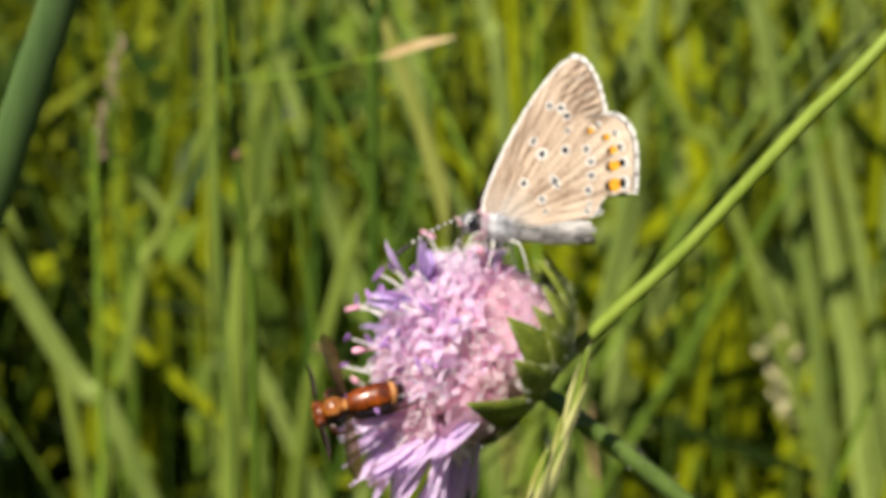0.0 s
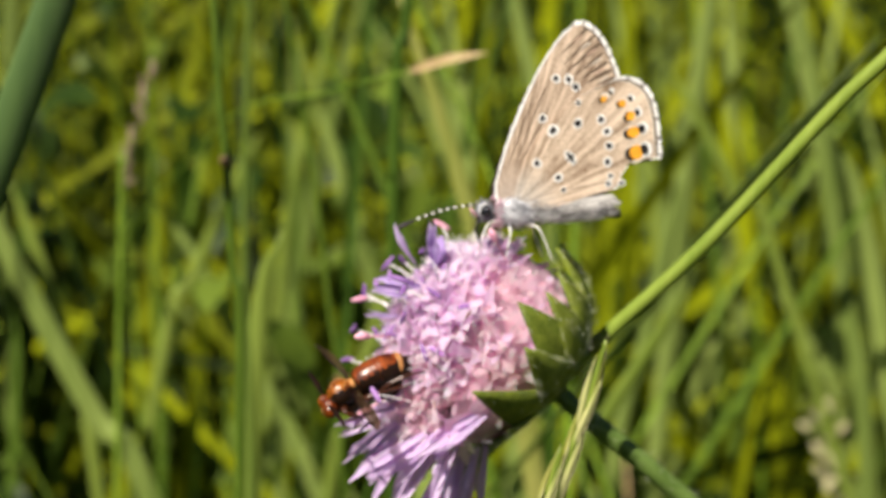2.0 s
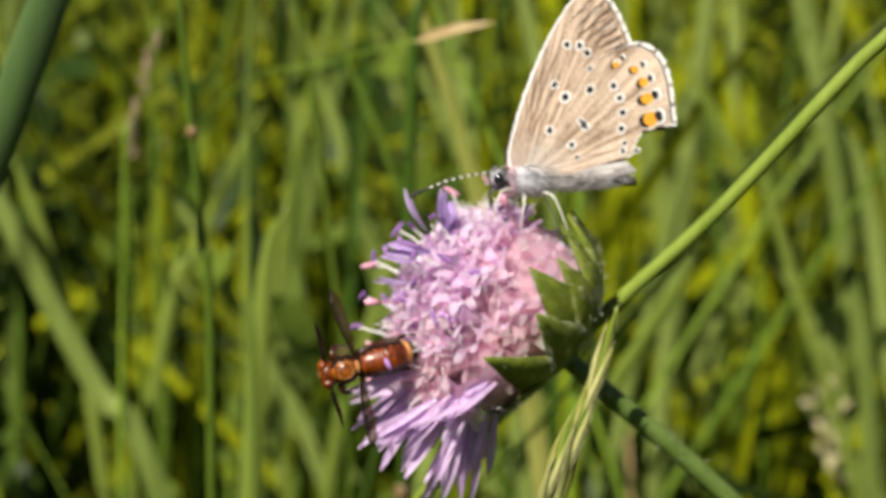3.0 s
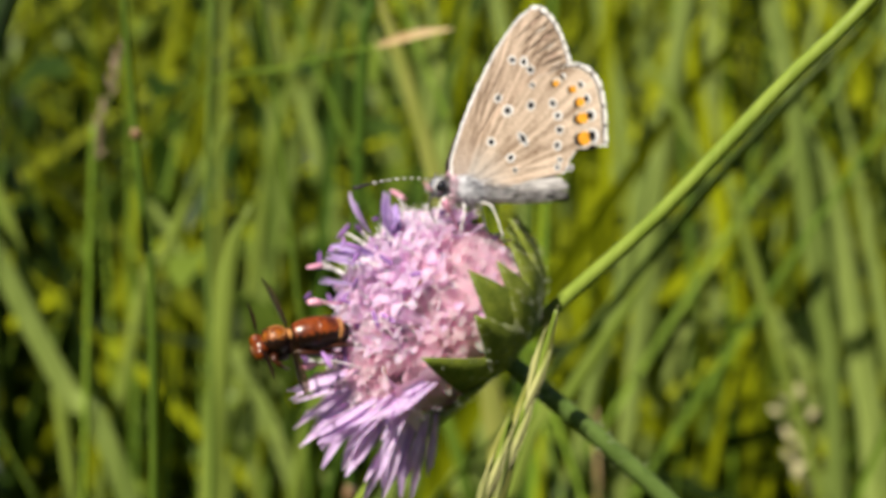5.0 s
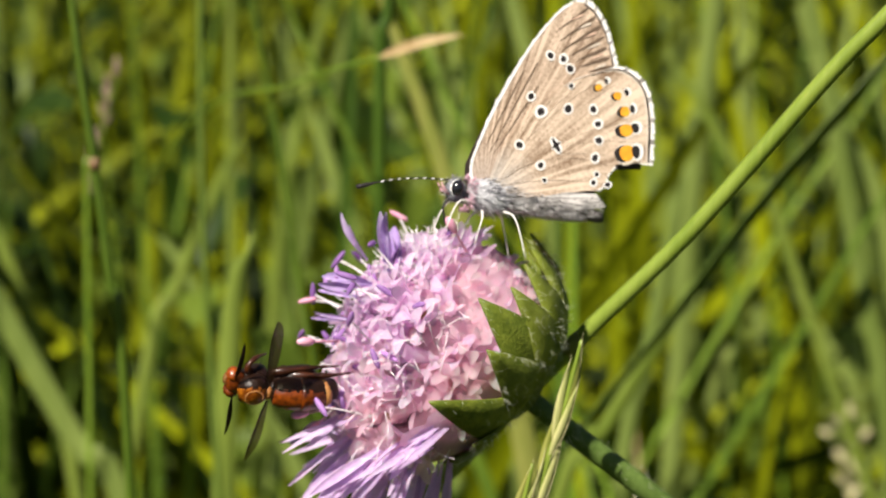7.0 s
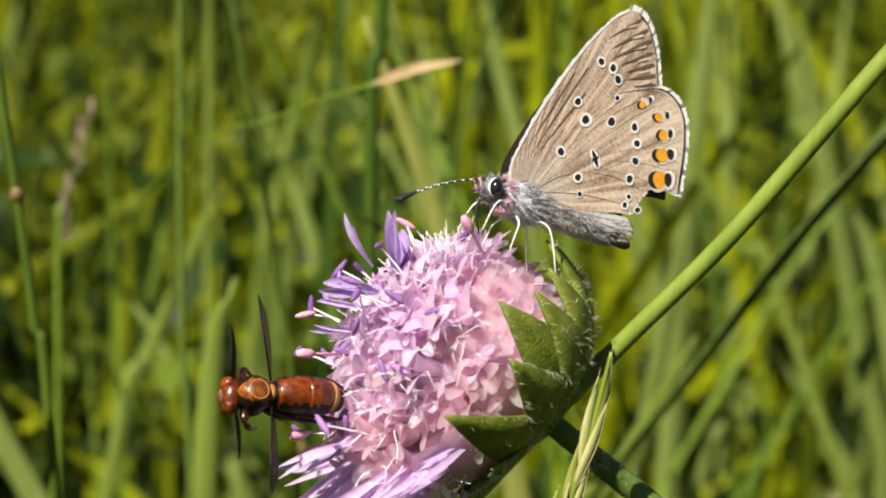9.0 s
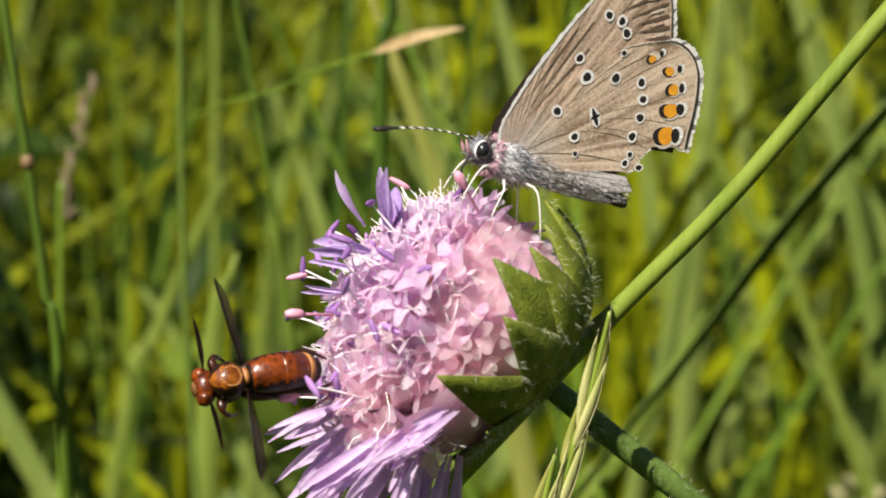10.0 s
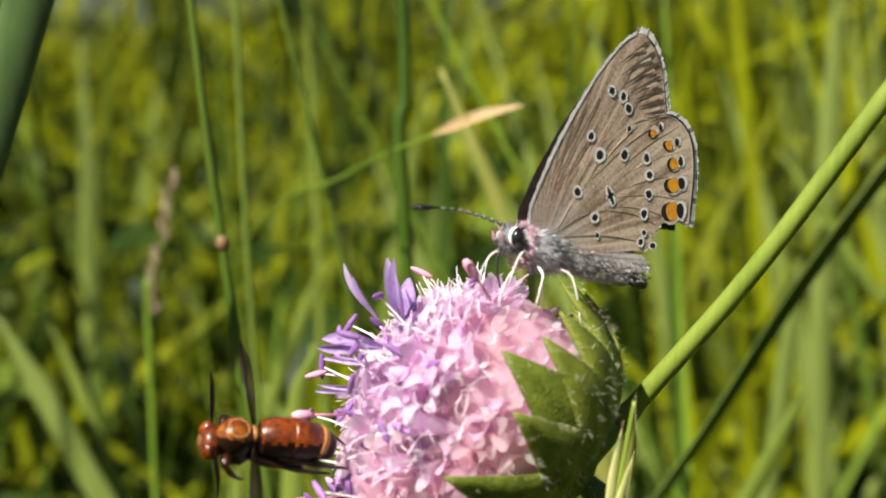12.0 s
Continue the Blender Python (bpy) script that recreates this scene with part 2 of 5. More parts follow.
def smoky_wing():
    m = material("fly_wing", (0.03, 0.016, 0.006), (0.09, 0.05, 0.018), 0.5, 700.0, 0.2, 0.0, 0.25)
    n, l = m.node_tree.nodes, m.node_tree.links
    clear = n.new("ShaderNodeBsdfTransparent")
    clear.inputs[0].default_value = (0.75, 0.68, 0.5, 1)
    mix = n.new("ShaderNodeMixShader")
    mix.inputs[0].default_value = 0.30
    l.new(n["Principled BSDF"].outputs[0], mix.inputs[1])
    l.new(clear.outputs[0], mix.inputs[2])
    l.new(mix.outputs[0], n["Material Output"].inputs[0])
    return m


M_FLYWING = smoky_wing()


# ---------------------------------------------------------------- mesh helpers
class Geo:
    """Vertices, faces and the material slot of each face."""

    def __init__(self):
        self.v, self.f, self.s = [], [], []

    def add(self, verts, faces, slot=0):
        k = len(self.v)
        self.v.extend(tuple(p) for p in verts)
        self.f.extend(tuple(i + k for i in face) for face in faces)
        self.s.extend([slot] * len(faces))
        return self

    def tube(self, path, radii, sides=6, slot=0, flat=1.0):
        """A round tube along path; radii one for each point, ends closed."""
        path = [Vector(p) for p in path]
        verts, faces = [], []
        side = None
        for i, p in enumerate(path):
            ahead = (path[min(i + 1, len(path) - 1)] - path[max(i - 1, 0)]).normalized()
            if side is None:
                side = ahead.orthogonal().normalized()
            side = (side - ahead * side.dot(ahead)).normalized()
            other = ahead.cross(side)
            for k in range(sides):
                a = 2 * math.pi * k / sides
                verts.append(p + (side * math.cos(a) + other * math.sin(a) * flat) * radii[i])
        for i in range(len(path) - 1):
            for k in range(sides):
                k2 = (k + 1) % sides
                faces.append((i * sides + k, i * sides + k2, (i + 1) * sides + k2, (i + 1) * sides + k))
        faces.append(tuple(range(sides))[::-1])
        faces.append(tuple((len(path) - 1) * sides + k for k in range(sides)))
        return self.add(verts, faces, slot)

    def ball(self, centre, radii, turn=None, rings=8, sides=12, slot=0, rough=0.0, under=None):
        verts, faces = [], []
        turn = turn or Matrix.Identity(3)
        for i in range(rings + 1):
            th = math.pi * i / rings
            for k in range(sides):
                a = 2 * math.pi * k / sides
                p = Vector((math.sin(th) * math.cos(a) * radii[0], math.sin(th) * math.sin(a) * radii[1], math.cos(th) * radii[2]))
                if rough:
                    p *= 1 + rough * noise.noise(p * 900)
                verts.append(Vector(centre) + turn @ p)
        for i in range(rings):
            for k in range(sides):
                k2 = (k + 1) % sides
                faces.append((i * sides + k, (i + 1) * sides + k, (i + 1) * sides + k2, i * sides + k2))
        self.add(verts, faces, slot)
        if under is not None:
            for j in range(len(faces)):
                if math.cos(math.pi * (j // sides + 0.5) / rings) < under:
                    self.s[len(self.s) - len(faces) + j] = slot + 1
        return self

    def blade(self, path, widths, facing, fold=0.25, slot=0, twist=0.0):
        """A leaf: three points across, folded along its midrib."""
        path = [Vector(p) for p in path]
        verts, faces = [], []
        n = len(path)
        for i, p in enumerate(path):
            ahead = (path[min(i + 1, n - 1)] - path[max(i - 1, 0)]).normalized()
            side = ahead.cross(Vector(facing))
            side = side.normalized() if side.length > 1e-6 else ahead.orthogonal().normalized()
            if twist:
                side = Matrix.Rotation(twist * i / n, 3, ahead) @ side
            up = side.cross(ahead)
            w = widths[i] / 2
            verts += [p - side * w + up * w * fold, p, p + side * w + up * w * fold]
        for i in range(n - 1):
            a, b = 3 * i, 3 * i + 3
            faces += [(a, a + 1, b + 1, b), (a + 1, a + 2, b + 2, b + 1)]
        return self.add(verts, faces, slot)

    def mesh(self, name, materials, smooth=True):
        me = bpy.data.meshes.new(name)
        me.from_pydata([tuple(p) for p in self.v], [], self.f)
        for m in materials if isinstance(materials, (list, tuple)) else [materials]:
            me.materials.append(m)
        me.polygons.foreach_set("material_index", self.s)
        me.polygons.foreach_set("use_smooth", [smooth] * len(self.f))
        me.update()
        return me


def part(name, geo, materials, parent=None, label="", at=None, smooth=True):
    ob = new(name, geo if isinstance(geo, bpy.types.Mesh) else geo.mesh(name, materials, smooth))
    if parent is not None:
        ob.parent = parent
    if at is not None:
        ob.matrix_basis = at
    return tagged(ob, label) if label else ob


def curve_points(points, n):
    """n points on a smooth curve through the given ones."""
    pts = [Vector(p) for p in points]
    if len(pts) == 2:
        return [pts[0].lerp(pts[1], i / (n - 1)) for i in range(n)]
    pts = [pts[0] * 2 - pts[1]] + pts + [pts[-1] * 2 - pts[-2]]
    out, spans = [], len(pts) - 3
    for i in range(n):
        s = min(i / (n - 1) * spans, spans - 1e-6)
        k, t = int(s), s - int(s)
        a, b, c, d = pts[k : k + 4]
        out.append(0.5 * (2 * b + (c - a) * t + (2 * a - 5 * b + 4 * c - d) * t * t + (3 * b - a - 3 * c + d) * t ** 3))
    return out


rng = random.Random(7)


# ---------------------------------------------------------------- meadow
def meadow_ground():
    g = Geo()
    n = 60
    edge = [-60.0 * (abs(2 * i / n - 1) ** 4) * (1 if i < n / 2 else -1) for i in range(n + 1)]
    verts = [(x, y, 0.012 * noise.noise(Vector((x * 4, y * 4, 0)))) for y in edge for x in edge]
    faces = [(j * (n + 1) + i, j * (n + 1) + i + 1, (j + 1) * (n + 1) + i + 1, (j + 1) * (n + 1) + i) for j in range(n) for i in range(n)]
    g.add(verts, faces)
    return tagged(part("ground", g, M_SOIL), "dark mossy meadow soil under tall grass", "ground", kind="structure")


def grass_field():
    """The standing grass behind and around the flower, past counting."""
    g = Geo()
    r = random.Random(31)

    def blade(x, y, tall, w, spread):
        lean, turn = r.gauss(0, spread), r.uniform(0, 2 * math.pi)
        dx, dy = math.cos(turn) * lean * tall * 1.6, abs(math.sin(turn) * lean * tall * 1.2)
        bend = r.uniform(0.0, 1.6)
        k = 7
        path, widths = [], []
        for j in range(k + 1):
            t = j / k
            path.append((x + dx * t ** (1 + bend), y + dy * t ** (1 + bend), tall * t - 0.3 * abs(lean) * tall * t ** 3))
            widths.append(w * (1.0 - t ** 2.2) + 0.0004)
        g.blade(path, widths, (math.sin(turn * 3.1) * 0.9, -1.0, r.uniform(-0.1, 0.9)), r.uniform(0.1, 0.5), twist=r.uniform(-1.6, 1.6))

    # broad blades not far behind the flower, bent every way
    for _ in range(1150):
        y = r.uniform(0.2, 0.5)
        blade(r.uniform(-0.55, 0.55), y, r.uniform(0.22, 0.47), r.uniform(0.006, 0.013), 0.85 if r.random() < 0.6 else 0.35)
    # mixed sward further back, tall enough to close the view
    for i in range(4200):
        y = 0.26 + 0.85 * r.random()
        w = r.uniform(0.0015, 0.0035) if r.random() < 0.35 else r.uniform(0.005, 0.012)
        blade(r.uniform(-0.75, 0.75), y, r.uniform(0.48, 0.70) if y > 0.5 and i % 2 else r.uniform(0.2, 0.48), w, 0.55)
    for _ in range(17000):
        y = 0.95 + 5.0 * r.random() ** 1.6
        blade(r.uniform(-2.6, 2.6), y, r.uniform(0.3, 0.66), r.uniform(0.004, 0.013), 0.3)
    # taller tussocks on the sunny side, added out of view to shade the left background
    for _ in range(60):
        y = r.uniform(-0.02, 0.45)
        blade(-0.14 - 0.28 * y - 0.2 * r.random(), y, r.uniform(0.5, 0.8), r.uniform(0.005, 0.011), 0.06)
    # the meadow all about, well away from the flower
    for _ in range(9000):
        x, y = r.uniform(-3.2, 3.2), r.uniform(-2.6, 1.2)
        if math.hypot(x, y) > 0.95:
            blade(x, y, r.uniform(0.22, 0.55), r.uniform(0.004, 0.012), 0.3)
    # low growth around the flower's foot and behind the lens, which shades the ground
    for _ in range(3600):
        y = r.uniform(-1.0, 0.3)
        x = r.uniform(-1.0, 1.0)
        blade(x, y, r.uniform(0.14, 0.27), r.uniform(0.003, 0.008), 0.25)
    return tagged(part("meadow_grass", g, M_GRASS), "dense sunlit green meadow grass blades, some darkened for the shaded gaps", "grass", kind="stuff")


def herb_leaves():
    """Small rounded leaves of low herbs, scattered through the sward."""
    g = Geo()
    r = random.Random(77)
    for _ in range(1500):
        p = Vector((r.uniform(-0.6, 0.02), r.uniform(0.2, 0.8), r.uniform(0.12, 0.40)))
        d = Vector((r.gauss(0, 1), r.gauss(0, 1), r.gauss(0.2, 0.6))).normalized()
        n, w = r.uniform(0.012, 0.026), r.uniform(0.006, 0.013)
        path = curve_points([p, p + d * n * 0.5 + Vector((0, 0, 0.003)), p + d * n], 6)
        g.blade(path, [w * q for q in (0.2, 0.7, 1.0, 0.95, 0.6, 0.05)], (r.gauss(0, 0.5), r.gauss(-0.4, 0.5), 1.0), 0.3, twist=r.uniform(-0.8, 0.8))
    return tagged(part("herb_leaves", g, M_HERB), "small rounded green herb leaves among the grass", "herb", kind="stuff")


def thin_grass():
    """Narrow culms and blades close behind the flower, leaning every way."""
    g = Geo()
    r = random.Random(52)
    for i in range(170):
        y = r.uniform(0.12, 0.34)
        x = r.uniform(-0.3, 0.3)
        tall = r.uniform(0.30, 0.52)
        lean = r.gauss(0, 0.16) if i % 3 else r.gauss(0, 0.32)
        bow = r.uniform(0.8, 2.0)
        path = [(x + lean * tall * t ** bow, y + 0.03 * t * t, tall * t - 0.25 * abs(lean) * tall * t ** 3) for t in (0, 0.15, 0.3, 0.45, 0.6, 0.75, 0.88, 1)]
        w = r.uniform(0.0006, 0.0016) if i % 4 else r.uniform(0.002, 0.0035)
        g.blade(path, [w * q for q in (1, 1, 1, 1, 0.95, 0.8, 0.5, 0.1)], (r.uniform(-0.8, 0.8), -1, 0.2), r.uniform(0.3, 0.8), r.choice((0, 0, 1, 2)), twist=r.uniform(-1.5, 1.5))
    return tagged(part("thin_grass", g, [M_GRASS_DARK, M_GRASS_DEEP, M_GRASS_NEAR]), "thin leaning grass culms and narrow blades", "grass", kind="stuff")


def withered_grass():
    """Scattered brown blades low in the sward."""
    g = Geo()
    r = random.Random(8)
    for i in range(110):
        y = 0.2 + 0.7 * r.random()
        x = r.uniform(-1, 1) * (0.16 + 0.42 * y)
        tall = r.uniform(0.16, 0.34)
        dx = r.gauss(0, 0.16)
        path = [(x + dx * t * t, y + 0.03 * t, tall * t - 0.4 * abs(dx) * t ** 3) for t in (0, 0.25, 0.5, 0.75, 0.9, 1)]
        w = r.uniform(0.0012, 0.004)
        g.blade(path, [w, w, w, w * 0.8, w * 0.5, 0.0003], (r.uniform(-1, 1), -1, 0.2), 0.3, twist=r.uniform(-2, 2))
    return tagged(part("withered_grass", g, M_DRY), "scattered straw-brown withered grass blades", "grass", kind="stuff")


def pale_grass():
    """Drooping light blades among the darker ones, most of them on the open side."""
    g = Geo()
    r = random.Random(21)
    for i in range(230):
        y = r.uniform(0.2, 0.75)
        x = r.uniform(0.1, 1.0) * (0.14 + 0.40 * y) if i % 4 else r.uniform(-1, 0.2) * (0.14 + 0.40 * y)
        tall = r.uniform(0.26, 0.47)
        dx = -abs(r.gauss(0.07, 0.06)) if i % 3 else r.gauss(0.04, 0.06)
        path = [(x + dx * t ** 1.5, y + 0.02 * t, tall * t - 0.5 * abs(dx) * t ** 4) for t in (0, 0.2, 0.4, 0.6, 0.75, 0.9, 1)]
        w = r.uniform(0.004, 0.010)
        g.blade(path, [w, w, w, w * 0.95, w * 0.8, w * 0.45, 0.0003], (r.uniform(-0.6, 0.6), -1, 0.5), 0.25, twist=r.uniform(-1.2, 1.2))
    return tagged(part("pale_grass", g, M_SAGE), "pale sage-green drooping grass blades", "grass", kind="stuff")


def single_blade(name, points, widths, mat, facing, label, fold=0.2, n=16, twist=0.0):
    path = curve_points(points, n)
    full = [widths[min(int(i / (n - 1) * (len(widths) - 1)), len(widths) - 2)] for i in range(n)]
    for i in range(n):
        s = i / (n - 1) * (len(widths) - 1)
        k = min(int(s), len(widths) - 2)
        full[i] = widths[k] + (widths[k + 1] - widths[k]) * (s - k)
    g = Geo().blade(path, full, facing, fold, twist=twist)
    ob = part(name, g, mat)
    thick = ob.modifiers.new("thickness", "SOLIDIFY")
    thick.thickness = 0.00025
    return tagged(ob, label, "grass blade")


def stalk(name, points, radii, mat, label, nodes=(), n=24, node_mat=None, swell=1.5, category="grass stalk"):
    """A round culm standing in the ground, with swollen nodes as parts."""
    path = curve_points(points, n)
    rr = []
    for i in range(n):
        s = i / (n - 1) * (len(radii) - 1)
        k = min(int(s), len(radii) - 2)
        rr.append(radii[k] + (radii[k + 1] - radii[k]) * (s - k))
    root = tagged(new(name), label, category)
    part("culm", Geo().tube(path, rr, 10), mat, root)
    for s in nodes:
        i = int(s * (n - 1))
        d = (path[i + 1] - path[i]).normalized()
        r0 = rr[i]
        ring = Geo().tube([path[i] + d * k * r0 for k in (-1.5, -0.7, 0, 0.7, 1.5)], [r0 * q for q in (1.02, 1 + (swell - 1) * 0.6, swell, 1 + (swell - 1) * 0.6, 1.02)], 10)
        part("node", ring, node_mat or M_NODE, root, "swollen node")
    return root, path, rr


# ---------------------------------------------------------------- the scabious
AXIS = Vector((-0.77, 0.035, 0.633)).normalized()
HEAD_BASE = Vector((0.0064, 0.0020, 0.3878))
RADIAL_UP = Vector((0.64, 0.0, 0.77))
RADIAL_UP = (RADIAL_UP - AXIS * RADIAL_UP.dot(AXIS)).normalized()
RADIAL_FRONT = AXIS.cross(RADIAL_UP)
if RADIAL_FRONT.y > 0:
    RADIAL_FRONT = -RADIAL_FRONT


def on_head(r, phi, z):
    """A place by millimetres from the axis, degrees from the upper side towards the front, and millimetres along the axis."""
    a = radians(phi)
    if z > 3:
        r *= 1 + 0.22 * (1 - math.cos(a)) * min(1, (z - 3) / 3)
    return HEAD_BASE + MM * (AXIS * z + (RADIAL_UP * math.cos(a) + RADIAL_FRONT * math.sin(a)) * r)


def floret_mesh(r, longer, tint=None):
    """A small tubular corolla with four or five narrow crumpled lobes; its mouth at the origin, facing +z."""
    g = Geo()
    g.tube([(0, 0, -3.6 * MM), (0, 0, -1.8 * MM), (0, 0, -0.4 * MM), (0, 0, 0.1 * MM)], [0.3 * MM, 0.42 * MM, 0.62 * MM, 0.75 * MM], 8)
    g.f.pop()
    g.s.pop()
    lobes = 5 if longer else 4
    for i in range(lobes):
        a = 2 * math.pi * (i + r.uniform(-0.25, 0.25)) / lobes
        d = Vector((math.cos(a), math.sin(a), 0))
        n = r.uniform(1.2, 2.0) * MM * (1.25 if longer else 1.0)
        rise = r.uniform(0.25, 1.2)
        p0 = d * 0.5 * MM
        p1 = p0 + (d * 0.6 + Vector((0, 0, rise))).normalized() * n * 0.5
        p2 = p1 + (d * r.uniform(0.4, 1.0) + Vector((0, 0, rise * r.uniform(0.1, 0.9)))).normalized() * n * 0.5
        w = r.uniform(0.75, 1.1) * MM
        g.blade(curve_points([p0, p1, p2], 6), [w * q for q in (0.7, 0.95, 1.08, 1.05, 0.85, 0.4)], d * -1.0 + Vector((0, 0, 0.4)), r.uniform(0.1, 0.35), twist=r.uniform(-0.4, 0.4))
    throat = [(math.cos(2 * math.pi * k / 8) * 0.55 * MM, math.sin(2 * math.pi * k / 8) * 0.55 * MM, -0.5 * MM) for k in range(8)]
    g.add(throat, [tuple(range(8))], 1)
    return g.mesh("floret", [tint or M_FLORET, M_BUD if r.random() < 0.8 else M_THROAT])


def stamen_mesh(r, length, mat):
    """A thin bowed filament with an oblong anther set across its end."""
    g = Geo()
    bow = r.uniform(-0.5, 0.5) * MM
    path = [(bow * math.sin(math.pi * t), 0, length * t) for t in (0, 0.3, 0.6, 0.85, 1.0)]
    g.tube(path, [0.09 * MM, 0.085 * MM, 0.08 * MM, 0.07 * MM, 0.06 * MM], 5)
    tilt = Matrix.Rotation(r.uniform(0.5, 1.5), 3, "Y")
    g.ball((0, 0, length), (0.24 * MM, 0.28 * MM, r.uniform(0.75, 1.05) * MM), tilt, 6, 8, 1, 0.1)
    return g.mesh("stamen", [M_FILAMENT, mat])


def facing_matrix(place, direction, spin):
    turn = direction.to_track_quat("Z", "Y").to_matrix().to_4x4()
    return Matrix.Translation(place) @ turn @ Matrix.Rotation(spin, 4, "Z")


def ray_petal(root, base, tip, width, facing, curl=0.0, fold=0.8, mat=None):
    """A long strap-shaped outer petal, rounded at its end and channelled along the middle."""
    base, tip = Vector(base), Vector(tip)
    mid = (base + tip) / 2 + Vector(facing).normalized() * curl * (tip - base).length
    path = curve_points([base, mid, tip], 10)
    prof = (0.3, 0.45, 0.62, 0.8, 0.93, 1.0, 0.96, 0.82, 0.56, 0.15)
    g = Geo().blade(path, [width * 0.5 * p for p in prof], facing, fold, twist=rng.uniform(-0.5, 0.5))
    return part("ray_petal", g, mat or M_PETAL, root)


def scabious():
    root = tagged(new("scabious_flower"), "pink scabious flower head on a hairy green stem", "flower")
    r = random.Random(11)
    # receptacle under the florets
    g = Geo()
    turn = AXIS.to_track_quat("Z", "Y").to_matrix()
    g.ball(HEAD_BASE + AXIS * 7.6 * MM, (8.0 * MM, 8.0 * MM, 7.4 * MM), turn, 24, 40, 0, 0.05)
    part("receptacle", g, M_FLORET, root)
    florets = [floret_mesh(r, i < 5) for i in range(10)]
    lilac = [floret_mesh(r, True, M_LILAC) for _ in range(5)]
    stamens = [stamen_mesh(r, r.uniform(2.2, 3.6) * MM, M_ANTHER) for _ in range(5)]
    long_stamens = [stamen_mesh(r, r.uniform(3.8, 5.2) * MM, M_ANTHER) for _ in range(4)]
    stigmas = [stamen_mesh(r, r.uniform(3.6, 5.0) * MM, M_STIGMA) for _ in range(2)]
    count = 430
    for i in range(count):
        c = 1 - (i + 0.5) / count * 1.25
        th = math.acos(c)
        phi = (i * 137.508) % 360
        if c < (-0.1 if 100 < phi < 215 else 0.02):
            continue
        clasped = c < 0.6 and not 125 < phi < 215
        tuck = 0.74 if clasped else 1.0
        p = on_head(8.5 * math.sin(th) * tuck + r.uniform(-0.3, 0.4), phi, 4.2 + 10.4 * c + r.uniform(-0.5, 0.6))
        a = radians(phi)
        out = (AXIS * (math.cos(th) + 0.35) + (RADIAL_UP * math.cos(a) + RADIAL_FRONT * math.sin(a)) * math.sin(th)).normalized()
        out = (out + Vector((r.gauss(0, 0.14), r.gauss(0, 0.14), r.gauss(0, 0.14)))).normalized()
        me = florets[r.randrange(5) if th > 0.9 or r.random() < 0.3 else 5 + r.randrange(5)]
        if r.random() < (0.9 if c > 0.85 else 0.65 if c > 0.6 else 0.5 if c > 0.4 and phi > 60 else 0.35 if phi > 120 else 0.12):
            me = lilac[r.randrange(5)]
        part("floret", me, None, root, at=facing_matrix(p, out, r.uniform(0, 6.3)))
        if r.random() < 0.16 and not clasped:
            tilt = (out + Vector((r.gauss(0, 0.3), r.gauss(0, 0.3), r.gauss(0, 0.3)))).normalized()
            part("stamen", stamens[r.randrange(5)], None, root, at=facing_matrix(p - out * 0.9 * MM, tilt, r.uniform(0, 6.3)))
        if r.random() < (0.14 if 60 < phi < 300 else 0.04) and th < 1.1 and not clasped:
            tilt = (out + AXIS * 0.5 + Vector((r.gauss(0, 0.2), r.gauss(0, 0.2), r.gauss(0, 0.2)))).normalized()
            me = stigmas[r.randrange(2)] if r.random() < 0.2 else long_stamens[r.randrange(4)]
            part("stamen", me, None, root, at=facing_matrix(p, tilt, r.uniform(0, 6.3)))
    # fine pale threads between the florets
    g = Geo()
    for i in range(460):
        phi = r.uniform(0, 360)
        th = math.acos(r.uniform(-0.1 if 125 < phi < 215 else 0.72 if phi < 65 or phi > 300 else 0.4, 1))
        p = on_head(9.2 * math.sin(th), phi, 3.8 + 10.8 * math.cos(th))
        a = radians(phi)
        out = AXIS * math.cos(th) + (RADIAL_UP * math.cos(a) + RADIAL_FRONT * math.sin(a)) * math.sin(th)
        d = (out + Vector((r.gauss(0, 0.55), r.gauss(0, 0.55), r.gauss(0, 0.55)))).normalized()
        e = (d + Vector((r.gauss(0, 0.4), r.gauss(0, 0.4), r.gauss(0, 0.4)))).normalized()
        n = r.uniform(1.2, 2.8) * MM
        g.tube([p, p + d * n * 0.6, p + d * n * 0.6 + e * n * 0.5], [0.042 * MM, 0.038 * MM, 0.026 * MM], 4)
    tagged(part("style_threads", g, M_FILAMENT, root), "fine white styles and filaments", kind="stuff")
    for base, tip in (((-0.0083, -0.003, 0.3937), (-0.0114, -0.005, 0.3942)), ((-0.0087, -0.004, 0.3885), (-0.0119, -0.006, 0.3885)), ((-0.0086, -0.002, 0.3878), (-0.0113, -0.003, 0.3861)), ((0.0018, -0.002, 0.4007), (0.0003, -0.003, 0.4036))):
        base, tip = Vector(base), Vector(tip)
        d = (tip - base).normalized()
        g = Geo().tube([base, base.lerp(tip, 0.5), tip - d * 1.4 * MM], [0.12 * MM, 0.1 * MM, 0.1 * MM], 6)
        g.tube([tip - d * 1.5 * MM, tip - d * 1.1 * MM, tip - d * 0.4 * MM, tip], [0.14 * MM, 0.34 * MM, 0.36 * MM, 0.2 * MM], 8)
        part("stigma", g, M_STIGMA, root, "pink club-shaped stigma")
